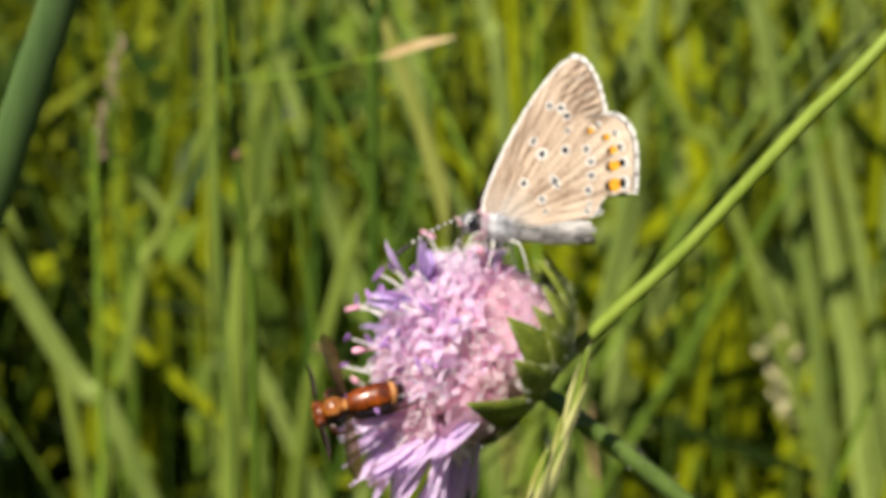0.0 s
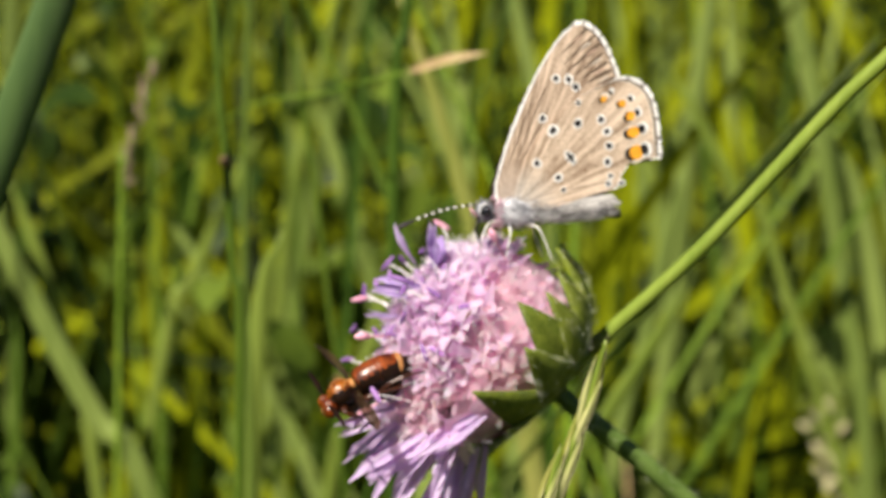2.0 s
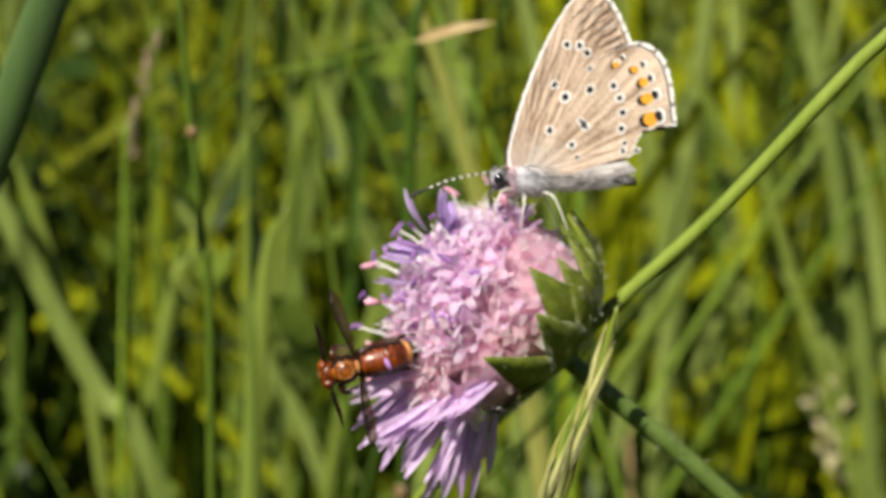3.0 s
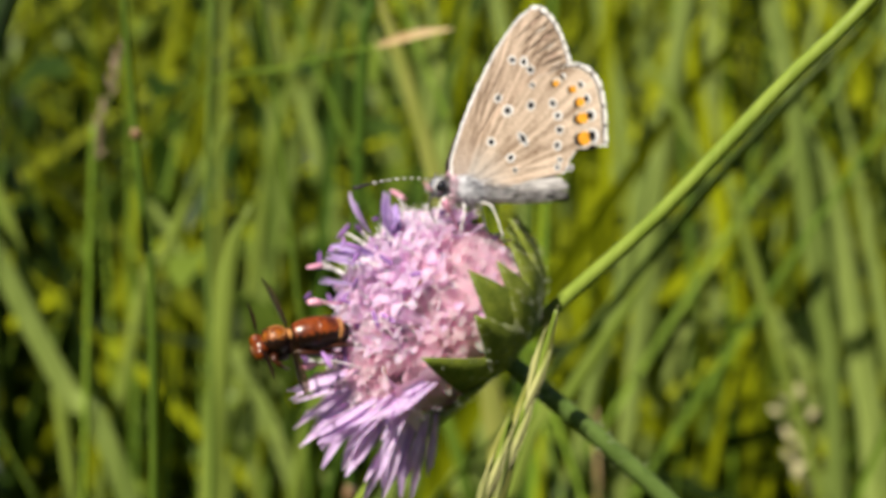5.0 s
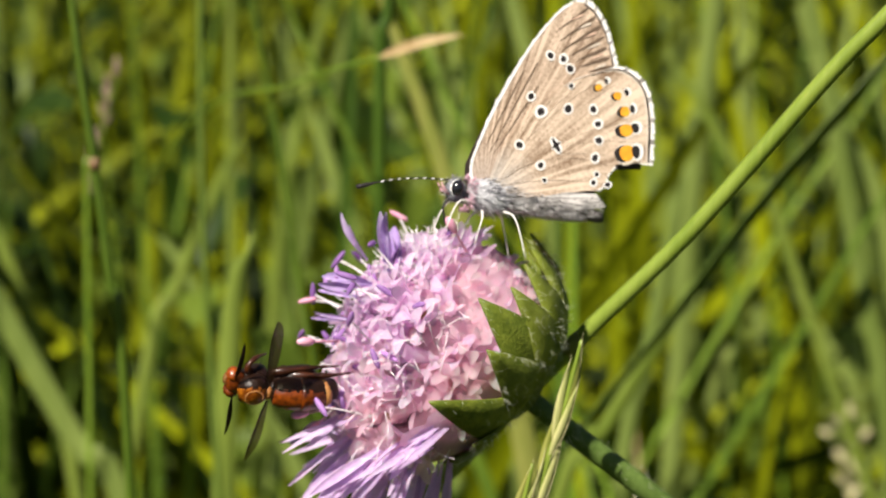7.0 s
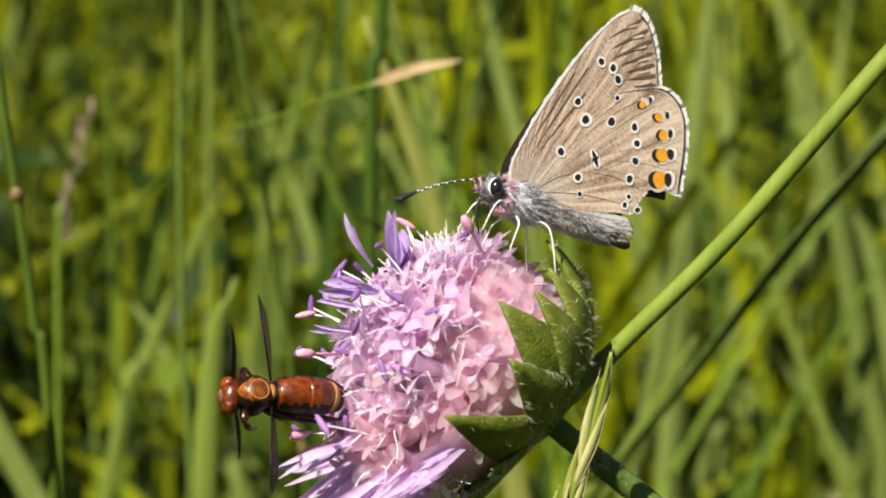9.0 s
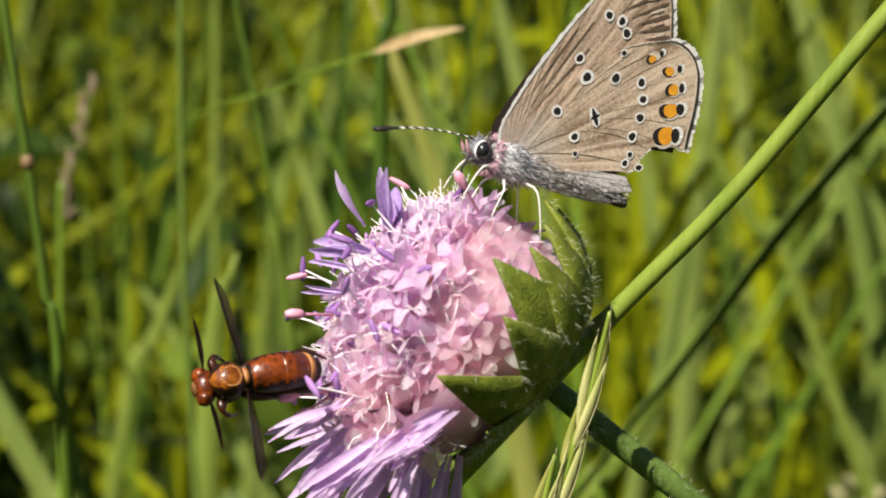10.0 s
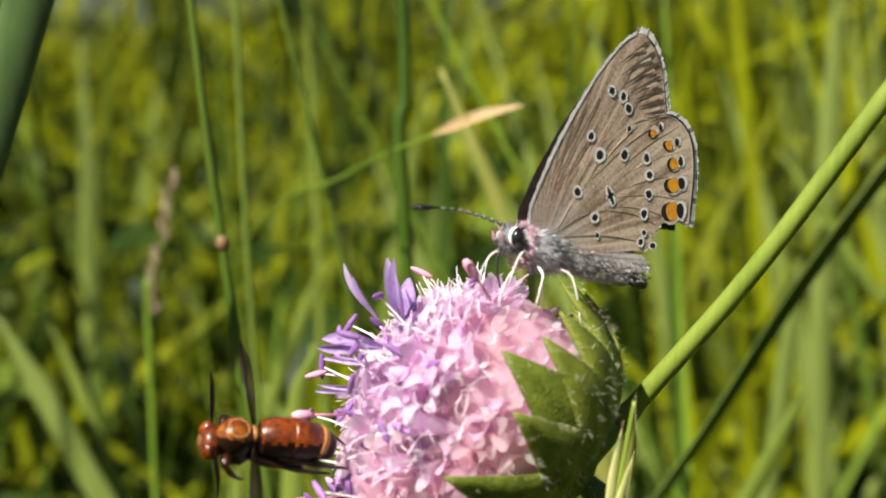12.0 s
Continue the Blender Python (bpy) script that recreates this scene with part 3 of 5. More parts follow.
    # large outer petals: an upper tuft and a fan on the lower side
    upper = (
        ((-0.0062, 0.0015, 0.3993), (-0.0082, 0.0005, 0.4034), 1.3), ((-0.0045, 0.0003, 0.3985), (-0.0050, -0.0012, 0.4038), 2.2),
        ((-0.0036, 0.0012, 0.3992), (-0.0040, 0.0018, 0.4020), 2.2), ((-0.0058, -0.0005, 0.3977), (-0.0097, -0.0015, 0.3986), 1.9),
        ((-0.0066, 0.001, 0.3962), (-0.0104, 0.0022, 0.3966), 1.7), ((-0.0072, 0.0, 0.3947), (-0.0109, 0.001, 0.3946), 1.5),
    )
    lower = (
        ((-0.0060, -0.0035, 0.3862), (-0.0112, -0.0040, 0.3803), 2.0), ((-0.0050, -0.0042, 0.3854), (-0.0103, -0.0050, 0.3776), 2.4),
        ((-0.0040, -0.0046, 0.3848), (-0.0085, -0.0052, 0.3764), 2.7), ((-0.0030, -0.0045, 0.3842), (-0.0063, -0.0052, 0.3742), 2.8),
        ((-0.0018, -0.0044, 0.3838), (-0.0042, -0.0045, 0.3727), 2.9), ((-0.0006, -0.0040, 0.3836), (-0.0016, -0.0038, 0.3738), 2.4),
        ((0.0004, -0.0030, 0.3836), (0.0004, -0.0022, 0.3764), 2.0), ((-0.0066, -0.002, 0.3874), (-0.0124, -0.001, 0.3836), 1.8),
        ((-0.0052, 0.000, 0.3850), (-0.0100, 0.002, 0.3790), 2.2), ((-0.0030, 0.001, 0.3842), (-0.0060, 0.003, 0.3752), 2.5),
        ((-0.0046, -0.0056, 0.3860), (-0.0086, -0.0076, 0.3806), 2.0), ((-0.0020, -0.0060, 0.3852), (-0.0046, -0.0082, 0.3790), 2.1),
        ((-0.0066, -0.0040, 0.3880), (-0.0108, -0.0056, 0.3842), 1.6),
    )
    for p, z0, z1, rad, w in ((112, 1.6, 6.0, 9.0, 4.6), (124, 1.2, 6.6, 9.3, 5.0), (137, 1.0, 6.4, 9.3, 5.0), (150, 1.0, 6.6, 9.3, 4.6), (165, 1.0, 6.6, 9.2, 4.4)):
        a = radians(p)
        outward = RADIAL_UP * math.cos(a) + RADIAL_FRONT * math.sin(a)
        path = curve_points([on_head(6.6, p, z0), on_head(8.6, p, z0 + 1.2), on_head(rad, p, (z0 + z1) / 2 + 0.6), on_head(rad - 0.3, p + 2, z1)], 10)
        g = Geo().blade(path, [w * MM * q for q in (0.6, 0.75, 0.9, 1.0, 1.0, 1.0, 0.95, 0.85, 0.65, 0.35)], outward, -0.35)
        part("ray_petal", g, M_MAUVE, root, "smooth mauve outer petal seen from below")
    # a second, nearer row of narrow petals on the lower front
    for k in range(22):
        p = 118 + 3.8 * k + r.uniform(-2, 2)
        z = 4.2 + 0.20 * k + r.uniform(-0.4, 0.4)
        lower += ((on_head(7.6, p - 6, z), on_head(r.uniform(11.8, 13.6), p + r.uniform(-6, 6), z + r.uniform(0.0, 2.2)), r.uniform(1.2, 2.0)),)
    for i, (base, tip, w) in enumerate(upper):
        w *= 0.55 if i > 3 else 1.0
        ray_petal(root, base, Vector(base).lerp(Vector(tip), 0.9) + Vector((r.uniform(-0.0008, 0.0008), -0.0006, r.uniform(-0.0005, 0.0009))), w * 0.8 * MM, (-0.6, -1, 0.2), r.uniform(-0.1, 0.15), 1.3, M_VIOLET)
        ray_petal(root, base, tip, w * 0.95 * MM, (-0.2 + r.uniform(-0.5, 0.5), -1, 0.45), r.uniform(0.02, 0.14), 1.2, M_VIOLET)
    for base, tip, w in lower:
        base, tip = Vector(base), Vector(tip)
        for k in range(3):
            end = tip + (tip - base) * r.uniform(-0.34, -0.08) + Vector((-0.0008, 0, 0.0006)) + Vector((r.gauss(0, 0.0008), r.gauss(0, 0.0006), r.gauss(0, 0.0006)))
            start = base + Vector((r.gauss(0, 0.0004), r.gauss(0, 0.0004), r.gauss(0, 0.0004)))
            ray_petal(root, start, end, w * r.uniform(0.55, 0.9) * MM, (-0.25 + r.uniform(-0.5, 0.5), -1, 0.45 + r.uniform(-0.4, 0.4)), r.uniform(-0.06, 0.14), r.uniform(0.4, 1.2))
    # pointed green bracts that clasp the head, with pale hairs on the edges
    hairs = Geo()
    bracts = ((14, 8.6, 5.0), (33, 7.6, 4.8), (48, 7.6, 4.6), (61, 9.2, 6.2), (74, 6.4, 4.8), (99, 7.4, 5.0), (118, 1.7, 3.6), (134, 1.6, 3.4), (152, 1.6, 3.4),
              (170, 1.6, 3.4), (190, 2.0, 3.6), (215, 4.5, 4.4), (240, 6.5, 4.6), (265, 6.0, 4.6), (290, 6.6, 4.6), (315, 6.6, 4.6), (342, 7.6, 4.8))
    for phi, reach, width in bracts:
        rows = [on_head(1.4, phi, -0.3), on_head(4.6, phi, 0.0), on_head(7.4, phi, 1.1), on_head(9.9, phi, max(2.3, reach * 0.5)), on_head(10.9 if reach > 4 else 9.2, phi, reach)]
        if reach < 3:
            rows = [on_head(1.4, phi, -0.3), on_head(3.6, phi, -0.1), on_head(5.6, phi, 0.2), on_head(7.6, phi, 0.8), on_head(8.8, phi, reach)]
        path = curve_points(rows, 10)
        a = radians(phi)
        outward = RADIAL_UP * math.cos(a) + RADIAL_FRONT * math.sin(a) - AXIS * 0.4
        prof = (0.55, 0.75, 0.92, 1.0, 1.0, 0.92, 0.76, 0.55, 0.3, 0.02)
        g = Geo().blade(path, [width * MM * p for p in prof], outward, -0.12)
        b = part("bract", g, M_BRACT, root)
        thick = b.modifiers.new("thickness", "SOLIDIFY")
        thick.thickness = 0.00022
        for _ in range(80):
            i = 3 * r.randrange(9) + r.choice((0, 2, 0, 2, 0, 2, 0, 2, 1))
            p = Vector(g.v[i]).lerp(Vector(g.v[i + 3]), r.random())
            d = (outward.normalized() + Vector((r.gauss(0, 0.6), r.gauss(0, 0.6), r.gauss(0, 0.6)))).normalized()
            n = r.uniform(0.3, 0.9) * MM
            hairs.tube([p, p + d * n * 0.5, p + d * n + Vector((0, 0, -0.1 * MM))], [0.014 * MM, 0.011 * MM, 0.005 * MM], 3)
    # stem from the head down to the ground
    end = HEAD_BASE - AXIS * 0.8 * MM
    path = curve_points([end, end - AXIS * 4 * MM, (0.0107, 0.0025, 0.3841), (0.02, 0.004, 0.3761), (0.031, 0.006, 0.3653), (0.050, 0.009, 0.347), (0.078, 0.014, 0.305), (0.106, 0.02, 0.19), (0.115, 0.024, 0.0)], 40)
    part("stem", Geo().tube(path, [0.85 * MM + 0.3 * MM * (i / 39) for i in range(40)], 10), M_STEM, root, "hairy green stem")
    part("calyx_base", Geo().ball(HEAD_BASE + AXIS * 0.3 * MM, (3.0 * MM, 3.0 * MM, 1.5 * MM), turn, 8, 14), M_BRACT, root)
    for _ in range(420):
        i = r.randrange(0, 15)
        p = path[i].lerp(path[i + 1], r.random())
        d = Vector((r.gauss(0, 1), r.gauss(0, 1), r.gauss(0, 1))).normalized()
        n = r.uniform(0.4, 1.0) * MM
        hairs.tube([p + d * 0.7 * MM, p + d * (0.7 * MM + n)], [0.02 * MM, 0.006 * MM], 3)
    tagged(part("bract_hairs", hairs, M_HAIR, root), "fine pale bristly hairs", kind="stuff")
    return root


# ---------------------------------------------------------------- the butterfly
M_FOLD = wing_material("wing_fold", (0.10, 0.09, 0.085), (0.70, 0.67, 0.64), (0.62, 0.63, 0.65), 34.0)


M_TIP = material("abdomen_tip_dark", (0.015, 0.013, 0.013), (0.12, 0.11, 0.10), 0.8, 1500.0, 0.6, 0.0, 0.2)


def chart(*points):
    """Wing chart in millimetres (along the body to the tail, and up) to metres."""
    return [(x * MM, z * MM) for x, z in points]


FORE = chart((-0.5, -0.6), (-1.55, -0.1), (-1.82, 1.25), (-1.5, 3.0), (-0.9, 5.3), (-0.15, 7.5), (0.75, 9.75), (1.75, 11.9), (2.75, 13.6), (3.6, 14.8), (4.5, 15.6),
             (5.5, 15.75), (6.4, 15.35), (7.1, 14.65), (7.7, 13.85), (8.15, 13.0), (8.55, 12.1), (8.95, 11.2), (7.5, 9.5), (5.0, 6.0), (2.0, 1.5))
HIND = chart((-0.3, -0.4), (0.2, 2.4), (1.5, 5.0), (3.1, 7.2), (4.8, 8.8), (5.65, 9.55), (7.0, 10.25), (8.3, 10.85), (9.2, 11.1), (10.25, 11.0), (11.25, 10.5),
             (12.0, 9.6), (12.45, 8.5), (12.75, 7.4), (12.95, 6.2), (13.1, 5.0), (13.2, 4.1), (12.2, 3.95), (10.9, 3.7), (10.3, 3.4), (9.75, 2.5), (9.65, 1.7),
             (9.0, 1.1), (8.0, 0.9), (6.3, 0.4), (3.8, -0.5), (1.5, -1.0))


def wing_geo(outline, side, y0, lean, inset=0.0):
    """A thin wing, one fan of rows between its root and its edge, slightly bellied."""
    cx, cz = outline[0]
    g = Geo()
    rings = (0.0, 0.3, 0.6, 0.85, 1.0)
    verts = []
    n = len(outline)
    dense = []
    for i in range(n):
        (ax, az), (bx, bz) = outline[i], outline[(i + 1) % n]
        dense += [(ax, az), ((ax + bx) / 2, (az + bz) / 2)]
    mx = sum(p[0] for p in dense) / len(dense)
    mz = sum(p[1] for p in dense) / len(dense)
    for s in rings:
        for x, z in dense:
            px, pz = mx + (x - mx) * s, mz + (z - mz) * s
            belly = 0.00001 * math.sin(9 * math.atan2(pz - cz, px - cx + 0.004))
            verts.append((px, side * (y0 + lean * pz) + belly, pz))
    m = len(dense)
    faces = []
    for j in range(len(rings) - 1):
        for k in range(m):
            k2 = (k + 1) % m
            faces.append((j * m + k, j * m + k2, (j + 1) * m + k2, (j + 1) * m + k))
    return g.add(verts, faces)


def spot_geo(cx, cz, rx, rz, y, tilt, rings):
    """Flat overlapping scale patches: (scale, slot, shift) from the lowest to the topmost."""
    g = Geo()
    for level, (scale_x, scale_z, slot, dx, dz) in enumerate(rings):
        verts = []
        for k in range(16):
            a = 2 * math.pi * k / 16
            wob = 1 + 0.06 * math.sin(2 * a + cx * 9000) + 0.04 * math.sin(3 * a + cz * 7000)
            px, pz = math.cos(a) * rx * scale_x * wob, math.sin(a) * rz * scale_z * wob
            verts.append((cx + dx + px * math.cos(tilt) - pz * math.sin(tilt), y - 0.000006 * level, cz + dz + px * math.sin(tilt) + pz * math.cos(tilt)))
        g.add(verts, [tuple(range(16))], slot)
    return g


def butterfly():
    root = tagged(new("butterfly"), "beige-brown spotted blue butterfly with closed wings on the flower", "butterfly")
    near_y, lean = 0.0006, 0.02
    face = lambda z: -(near_y + lean * z) - 0.00003  # noqa: E731
    fore = part("forewing", wing_geo(FORE, -1, near_y - 0.0002, lean), M_WING_FORE, root, "grey-brown underside with black spots")
    hind = part("hindwing", wing_geo(HIND, -1, near_y, lean), M_WING, root, "beige underside with orange and black spots")
    # the far pair, slightly parted, shows its dark upper side
    part("forewing", wing_geo([(x - 0.0003 + 0.085 * z, z * 0.975) for x, z in FORE], 1, near_y - 0.0002, 0.01), M_WING_TOP, root, "dark brown upper side")
    part("hindwing", wing_geo([(x - 0.0001, z - 0.0005) for x, z in HIND], 1, near_y, 0.0), M_WING_TOP, root, "dark brown upper side")
    # ringed black spots
    hind_spots = ((1.85, 3.48, 0.29), (3.19, 6.42, 0.33), (5.44, 7.08, 0.33), (7.58, 7.45, 0.29), (8.19, 6.38, 0.27), (8.48, 5.09, 0.30), (8.40, 3.65, 0.29),
                  (3.88, 2.22, 0.26), (4.42, 1.12, 0.19), (8.75, 2.38, 0.20), (8.60, 1.68, 0.22), (5.38, 8.93, 0.20))
    fore_spots = ((3.30, 11.0, 0.27), (4.45, 10.95, 0.27), (5.15, 10.30, 0.30), (2.24, 7.48, 0.27))
    for spots, wing, lift in ((hind_spots, hind, 0.0), (fore_spots, fore, -0.0002)):
        for i, (cx, cz, r) in enumerate(spots):
            x, z = cx * MM, cz * MM
            halo = 1.62 + 0.15 * math.sin(i * 2.1)
            r *= 0.98
            g = spot_geo(x, z, r * MM, r * 1.08 * MM, face(z) - lift, 0.9 + i,
                         ((halo * 1.0, halo * 0.97, 2, 0, 0), (halo * 0.93, halo * 0.89, 0, 0.02 * MM, 0), (1.0, 0.92, 1, 0, 0)))
            part("ring_spot", g, [M_WHITE, M_BLACK, M_HALO], wing)
    # the cross-shaped streak that closes the cell
    for tilt, long, thin in ((-0.9, 0.68, 0.17), (0.75, 0.42, 0.10)):
        x, z = 4.93 * MM, 4.02 * MM
        part("cell_streak", spot_geo(x, z, long * MM, thin * MM, face(z), tilt, ((1.12, 2.3, 0, 0, 0), (1.0, 1.0, 1, 0, 0))), [M_WHITE, M_BLACK], hind)
    # orange lunules, black towards the root and with a black dot on white towards the edge
    for cx, cz, ro, bx, bz in ((7.73, 9.28, 0.30, 8.48, 10.05), (9.47, 8.92, 0.36, 10.40, 9.48), (10.32, 7.80, 0.44, 11.10, 8.22), (10.70, 6.35, 0.58, 11.65, 6.76), (11.05, 4.55, 0.68, 12.05, 4.85)):
        x, z, dx, dz = cx * MM, cz * MM, (bx - cx) * MM, (bz - cz) * MM
        ro *= 0.94 * MM
        g = spot_geo(x, z, ro, ro, face(z), 0.42,
                     ((1.75, 1.35, 3, dx * 0.35 - 0.55 * ro, dz * 0.35 - 0.25 * ro), (0.95, 1.08, 0, dx * 0.92, dz * 0.92), (1.30, 1.0, 1, -0.45 * ro, -0.19 * ro),
                      (1.08, 0.97, 2, 0.06 * ro, 0), (0.60, 0.80, 1, dx * 0.80, dz * 0.80)))
        part("orange_lunule", g, [M_WHITE, M_BLACK, M_ORANGE, M_HALO], hind, "orange crescent edged black and white")
    x, z = 9.85 * MM, 1.72 * MM
    part("ring_spot", spot_geo(x, z, 0.26 * MM, 0.2 * MM, face(z), 0.2, ((1.5, 1.5, 0, 0, 0), (1, 1, 1, 0, 0))), [M_WHITE, M_BLACK], hind)

    # dark wedges between the veins near the forewing's outer edge, each with a pale one beside it
    def wedge(name, tail, tip, width, mat, wing, lift):
        tail, tip = Vector((tail[0], 0, tail[1])) * MM, Vector((tip[0], 0, tip[1])) * MM
        d = tip - tail
        n = Vector((-d.z, 0, d.x)).normalized() * width * MM
        verts = [p + n * q for t, w in ((0, 0.08), (0.3, 0.55), (0.65, 1.0), (0.9, 1.0), (1.0, 0.6)) for p in (tail + d * t,) for q in (-w, w)]
        g = Geo().add([(p.x, face(p.z) + lift, p.z) for p in verts], [(2 * i, 2 * i + 1, 2 * i + 3, 2 * i + 2) for i in range(4)])
        part(name, g, mat, wing)

    for i, (ax, az, bx, bz) in enumerate(((3.4, 12.9, 5.8, 15.35), (3.8, 12.2, 6.6, 14.85), (4.2, 11.6, 7.15, 14.2), (4.9, 11.3, 7.6, 13.4), (5.5, 11.0, 8.0, 12.6), (5.9, 10.6, 8.35, 11.85), (6.6, 10.3, 8.65, 11.2))):
        wedge("dark_dash", (ax, az), (bx, bz), 0.11 + 0.02 * (i % 3), M_DASH, fore, 0.0002)
        wedge("pale_dash", (bx - 1.3, bz - 1.25), (bx - 0.28, bz - 0.58), 0.10, M_HALO if i % 2 else M_BLUSH, fore, 0.00018)
    for ax, az, bx, bz in ((-1.0, 2.5, 1.3, 9.4), (-0.6, 2.0, 2.3, 10.2), (-0.2, 2.2, 2.7, 8.4)):
        wedge("dark_dash", (ax, az), (bx, bz), 0.06, M_STREAK, fore, 0.0002)

    def edging(name, outline, first, last, width, mat, wing, lift, inset, ticks=0):
        pts = curve_points([(outline[i][0], 0, outline[i][1]) for i in range(first, last)], 64)
        centre = Vector((4.2 * MM, 0, 5.8 * MM))
        verts = []
        for i, p in enumerate(pts):
            inward = (centre - p).normalized()
            jag = 1 + 0.14 * math.sin(i * 2.3) + 0.10 * math.sin(i * 5.1)
            for q in (inset * inward, (inset - width * jag) * inward):
                e = p + q
                verts.append((e.x, face(e.z) + lift, e.z))
        g = Geo()
        for i in range(len(pts) - 1):
            g.add(verts[2 * i : 2 * i + 4], [(0, 1, 3, 2)], 1 if ticks and i % ticks in (0, 1) else 0)
        part(name, g, mat, wing)

    edging("fringe", HIND, 7, 18, 0.00045, [M_WHITE, M_FRINGE], hind, 0.00005, 0.00010, 9)
    edging("white_line", HIND, 7, 18, 0.00016, M_HALO, hind, 0.00001, 0.00040)
    edging("margin_line", HIND, 6, 17, 0.00014, M_BLACK, hind, -0.00002, 0.00022)
    edging("fringe", HIND, 19, 23, 0.00022, [M_WHITE, M_TIP], hind, 0.00005, 0.00008, 12)
    edging("fringe", FORE, 10, 18, 0.00050, [M_WHITE, M_FRINGE], fore, 0.00024, 0.00010, 9)
    edging("margin_line", FORE, 11, 18, 0.00013, M_TIP, fore, 0.00016, 0.00022)
    edging("costal_edge", FORE, 1, 11, 0.00030, M_WHITE, fore, 0.00020, 0.00020)
    edging("costal_edge", HIND, 4, 9, 0.00016, M_HALO, hind, 0.0, 0.00012)
    # veins, darker than the ground colour
    for i, (sx, sz, cx, cz) in enumerate(((0.6, 0.2, 2.7, 4.3), (0.6, 0.2, 4.6, 2.9), (2.7, 4.3, 4.2, 8.0), (2.7, 4.3, 6.2, 9.4), (2.9, 4.6, 8.4, 10.4), (4.6, 5.1, 10.0, 10.4), (4.7, 4.9, 11.5, 9.2),
                                          (5.0, 4.2, 12.2, 7.5), (5.0, 3.9, 12.5, 5.6), (4.8, 3.3, 11.8, 4.0), (4.6, 2.9, 10.0, 3.2), (0.6, 0.0, 9.2, 1.8), (2.7, 4.3, 5.0, 4.0))):
        base, end = Vector((sx * MM, 0, sz * MM)), Vector((cx * MM, 0, cz * MM))
        path = curve_points([base, base.lerp(end, 0.5) + Vector((-0.0001, 0, 0.0003)), end], 10)
        part("vein", Geo().tube([(p.x, face(p.z) + 0.000022, p.z) for p in path], [0.000006 + 0.000014 * math.sin(math.pi * k / 9) for k in range(10)], 4), M_STREAK if i % 3 else M_VEIN, hind)
    fold = chart((-0.2, -0.6), (1.0, -1.3), (2.2, -1.65), (4.0, -1.45), (6.5, -0.95), (8.8, -0.45), (9.9, -0.1), (9.4, 0.35), (8.9, 0.8), (6.4, 0.5), (4.0, -0.35), (1.5, -0.8))
    part("anal_fold", wing_geo(fold, -1, near_y + 0.0003, lean), M_FOLD, hind, "whitish grey inner wing fold")
    # body
    thorax = part("thorax", Geo().ball((0.0002, 0, -0.0009), (0.0020, 0.0012, 0.0013), pose(0, 0, 0, 0, 12, 0).to_3x3(), 10, 16, 0, 0.08), M_FUR, root, "blue-grey furry thorax")
    path = curve_points([(0.0012, 0, -0.0010), (0.004, 0, -0.0011), (0.007, 0, -0.0010), (0.0088, 0, -0.0009), (0.0096, 0, -0.0007)], 14)
    part("abdomen", Geo().tube(path, [0.0002 + 0.0006 * math.sin(math.pi * min(1, 0.3 + i / 13 * 0.68)) * (1 + 0.05 * (i % 2)) for i in range(14)], 14), M_ABDOMEN, root, "whitish grey scaly abdomen")
    part("abdomen_tip", Geo().ball((0.0087, -0.0005, -0.0009), (0.0014, 0.0006, 0.00052), None, 10, 14, 0, 0.5), M_TIP, root, "dark abdomen tip")
    head = part("head", Geo().ball((-0.0026, 0, -0.0009), (0.0009, 0.0009, 0.00095), None, 10, 14, 0, 0.12), M_HEAD, root)
    for s in (-1, 1):
        part("eye_rim", Geo().ball((-0.0027, s * 0.00058, -0.0008), (0.00054, 0.0005, 0.00069), None, 8, 14), M_WHITE, head, "white eye rim")
        part("eye", Geo().ball((-0.0027, s * 0.00075, -0.0008), (0.00051, 0.00051, 0.00065), None, 10, 16), M_EYE, head, "black compound eye")
        part("palp", Geo().tube([(-0.0030, s * 0.0003, -0.0014), (-0.0036, s * 0.0004, -0.0011), (-0.0040, s * 0.0004, -0.0005)], [0.00012, 0.00014, 0.00004], 6), M_PALP, head)
    part("proboscis", Geo().tube([(-0.0031, 0, -0.0015), (-0.0034, 0, -0.0024), (-0.0031, 0, -0.0034), (-0.0026, 0, -0.0042)], [0.00012, 0.0001, 0.00009, 0.00005], 6), M_BLACK, head)
    fur = Geo()
    r = random.Random(5)
    for _ in range(1500):
        d = Vector((r.gauss(0, 1), r.gauss(0, 1), r.gauss(0, 1))).normalized()
        if r.random() < 0.6:
            p = Vector((0.0002 + d.x * 0.0020, d.y * 0.0012, -0.0009 + d.z * 0.0013))
        else:
            x = r.uniform(0.001, 0.0080)
            q = 1.15 - 60 * x
            p = Vector((x, d.y * 0.0011, -0.0010 + 0.03 * x + d.z * 0.0011 * q))
        e = (d + Vector((1.3, 0, 0.0))).normalized() * r.uniform(0.0004, 0.0009) * (0.6 if p.x > 0.0022 else 1.0)
        fur.tube([p, p + e * 0.5, p + e + Vector((0, 0, -0.0001))], [0.000022, 0.00002, 0.000006], 3)
    collar = Geo()
    for _ in range(260):
        a = r.uniform(0, 2 * math.pi)
        p = Vector((-0.0016 + r.uniform(-0.0004, 0.0003), math.cos(a) * 0.0010, -0.0010 + math.sin(a) * 0.0012))
        e = (Vector((0.5, math.cos(a), math.sin(a))) + Vector((r.gauss(0, 0.4), r.gauss(0, 0.4), r.gauss(0, 0.4)))).normalized() * r.uniform(0.0003, 0.0006)
        collar.tube([p, p + e * 0.6, p + e], [0.00003, 0.000025, 0.000008], 3)
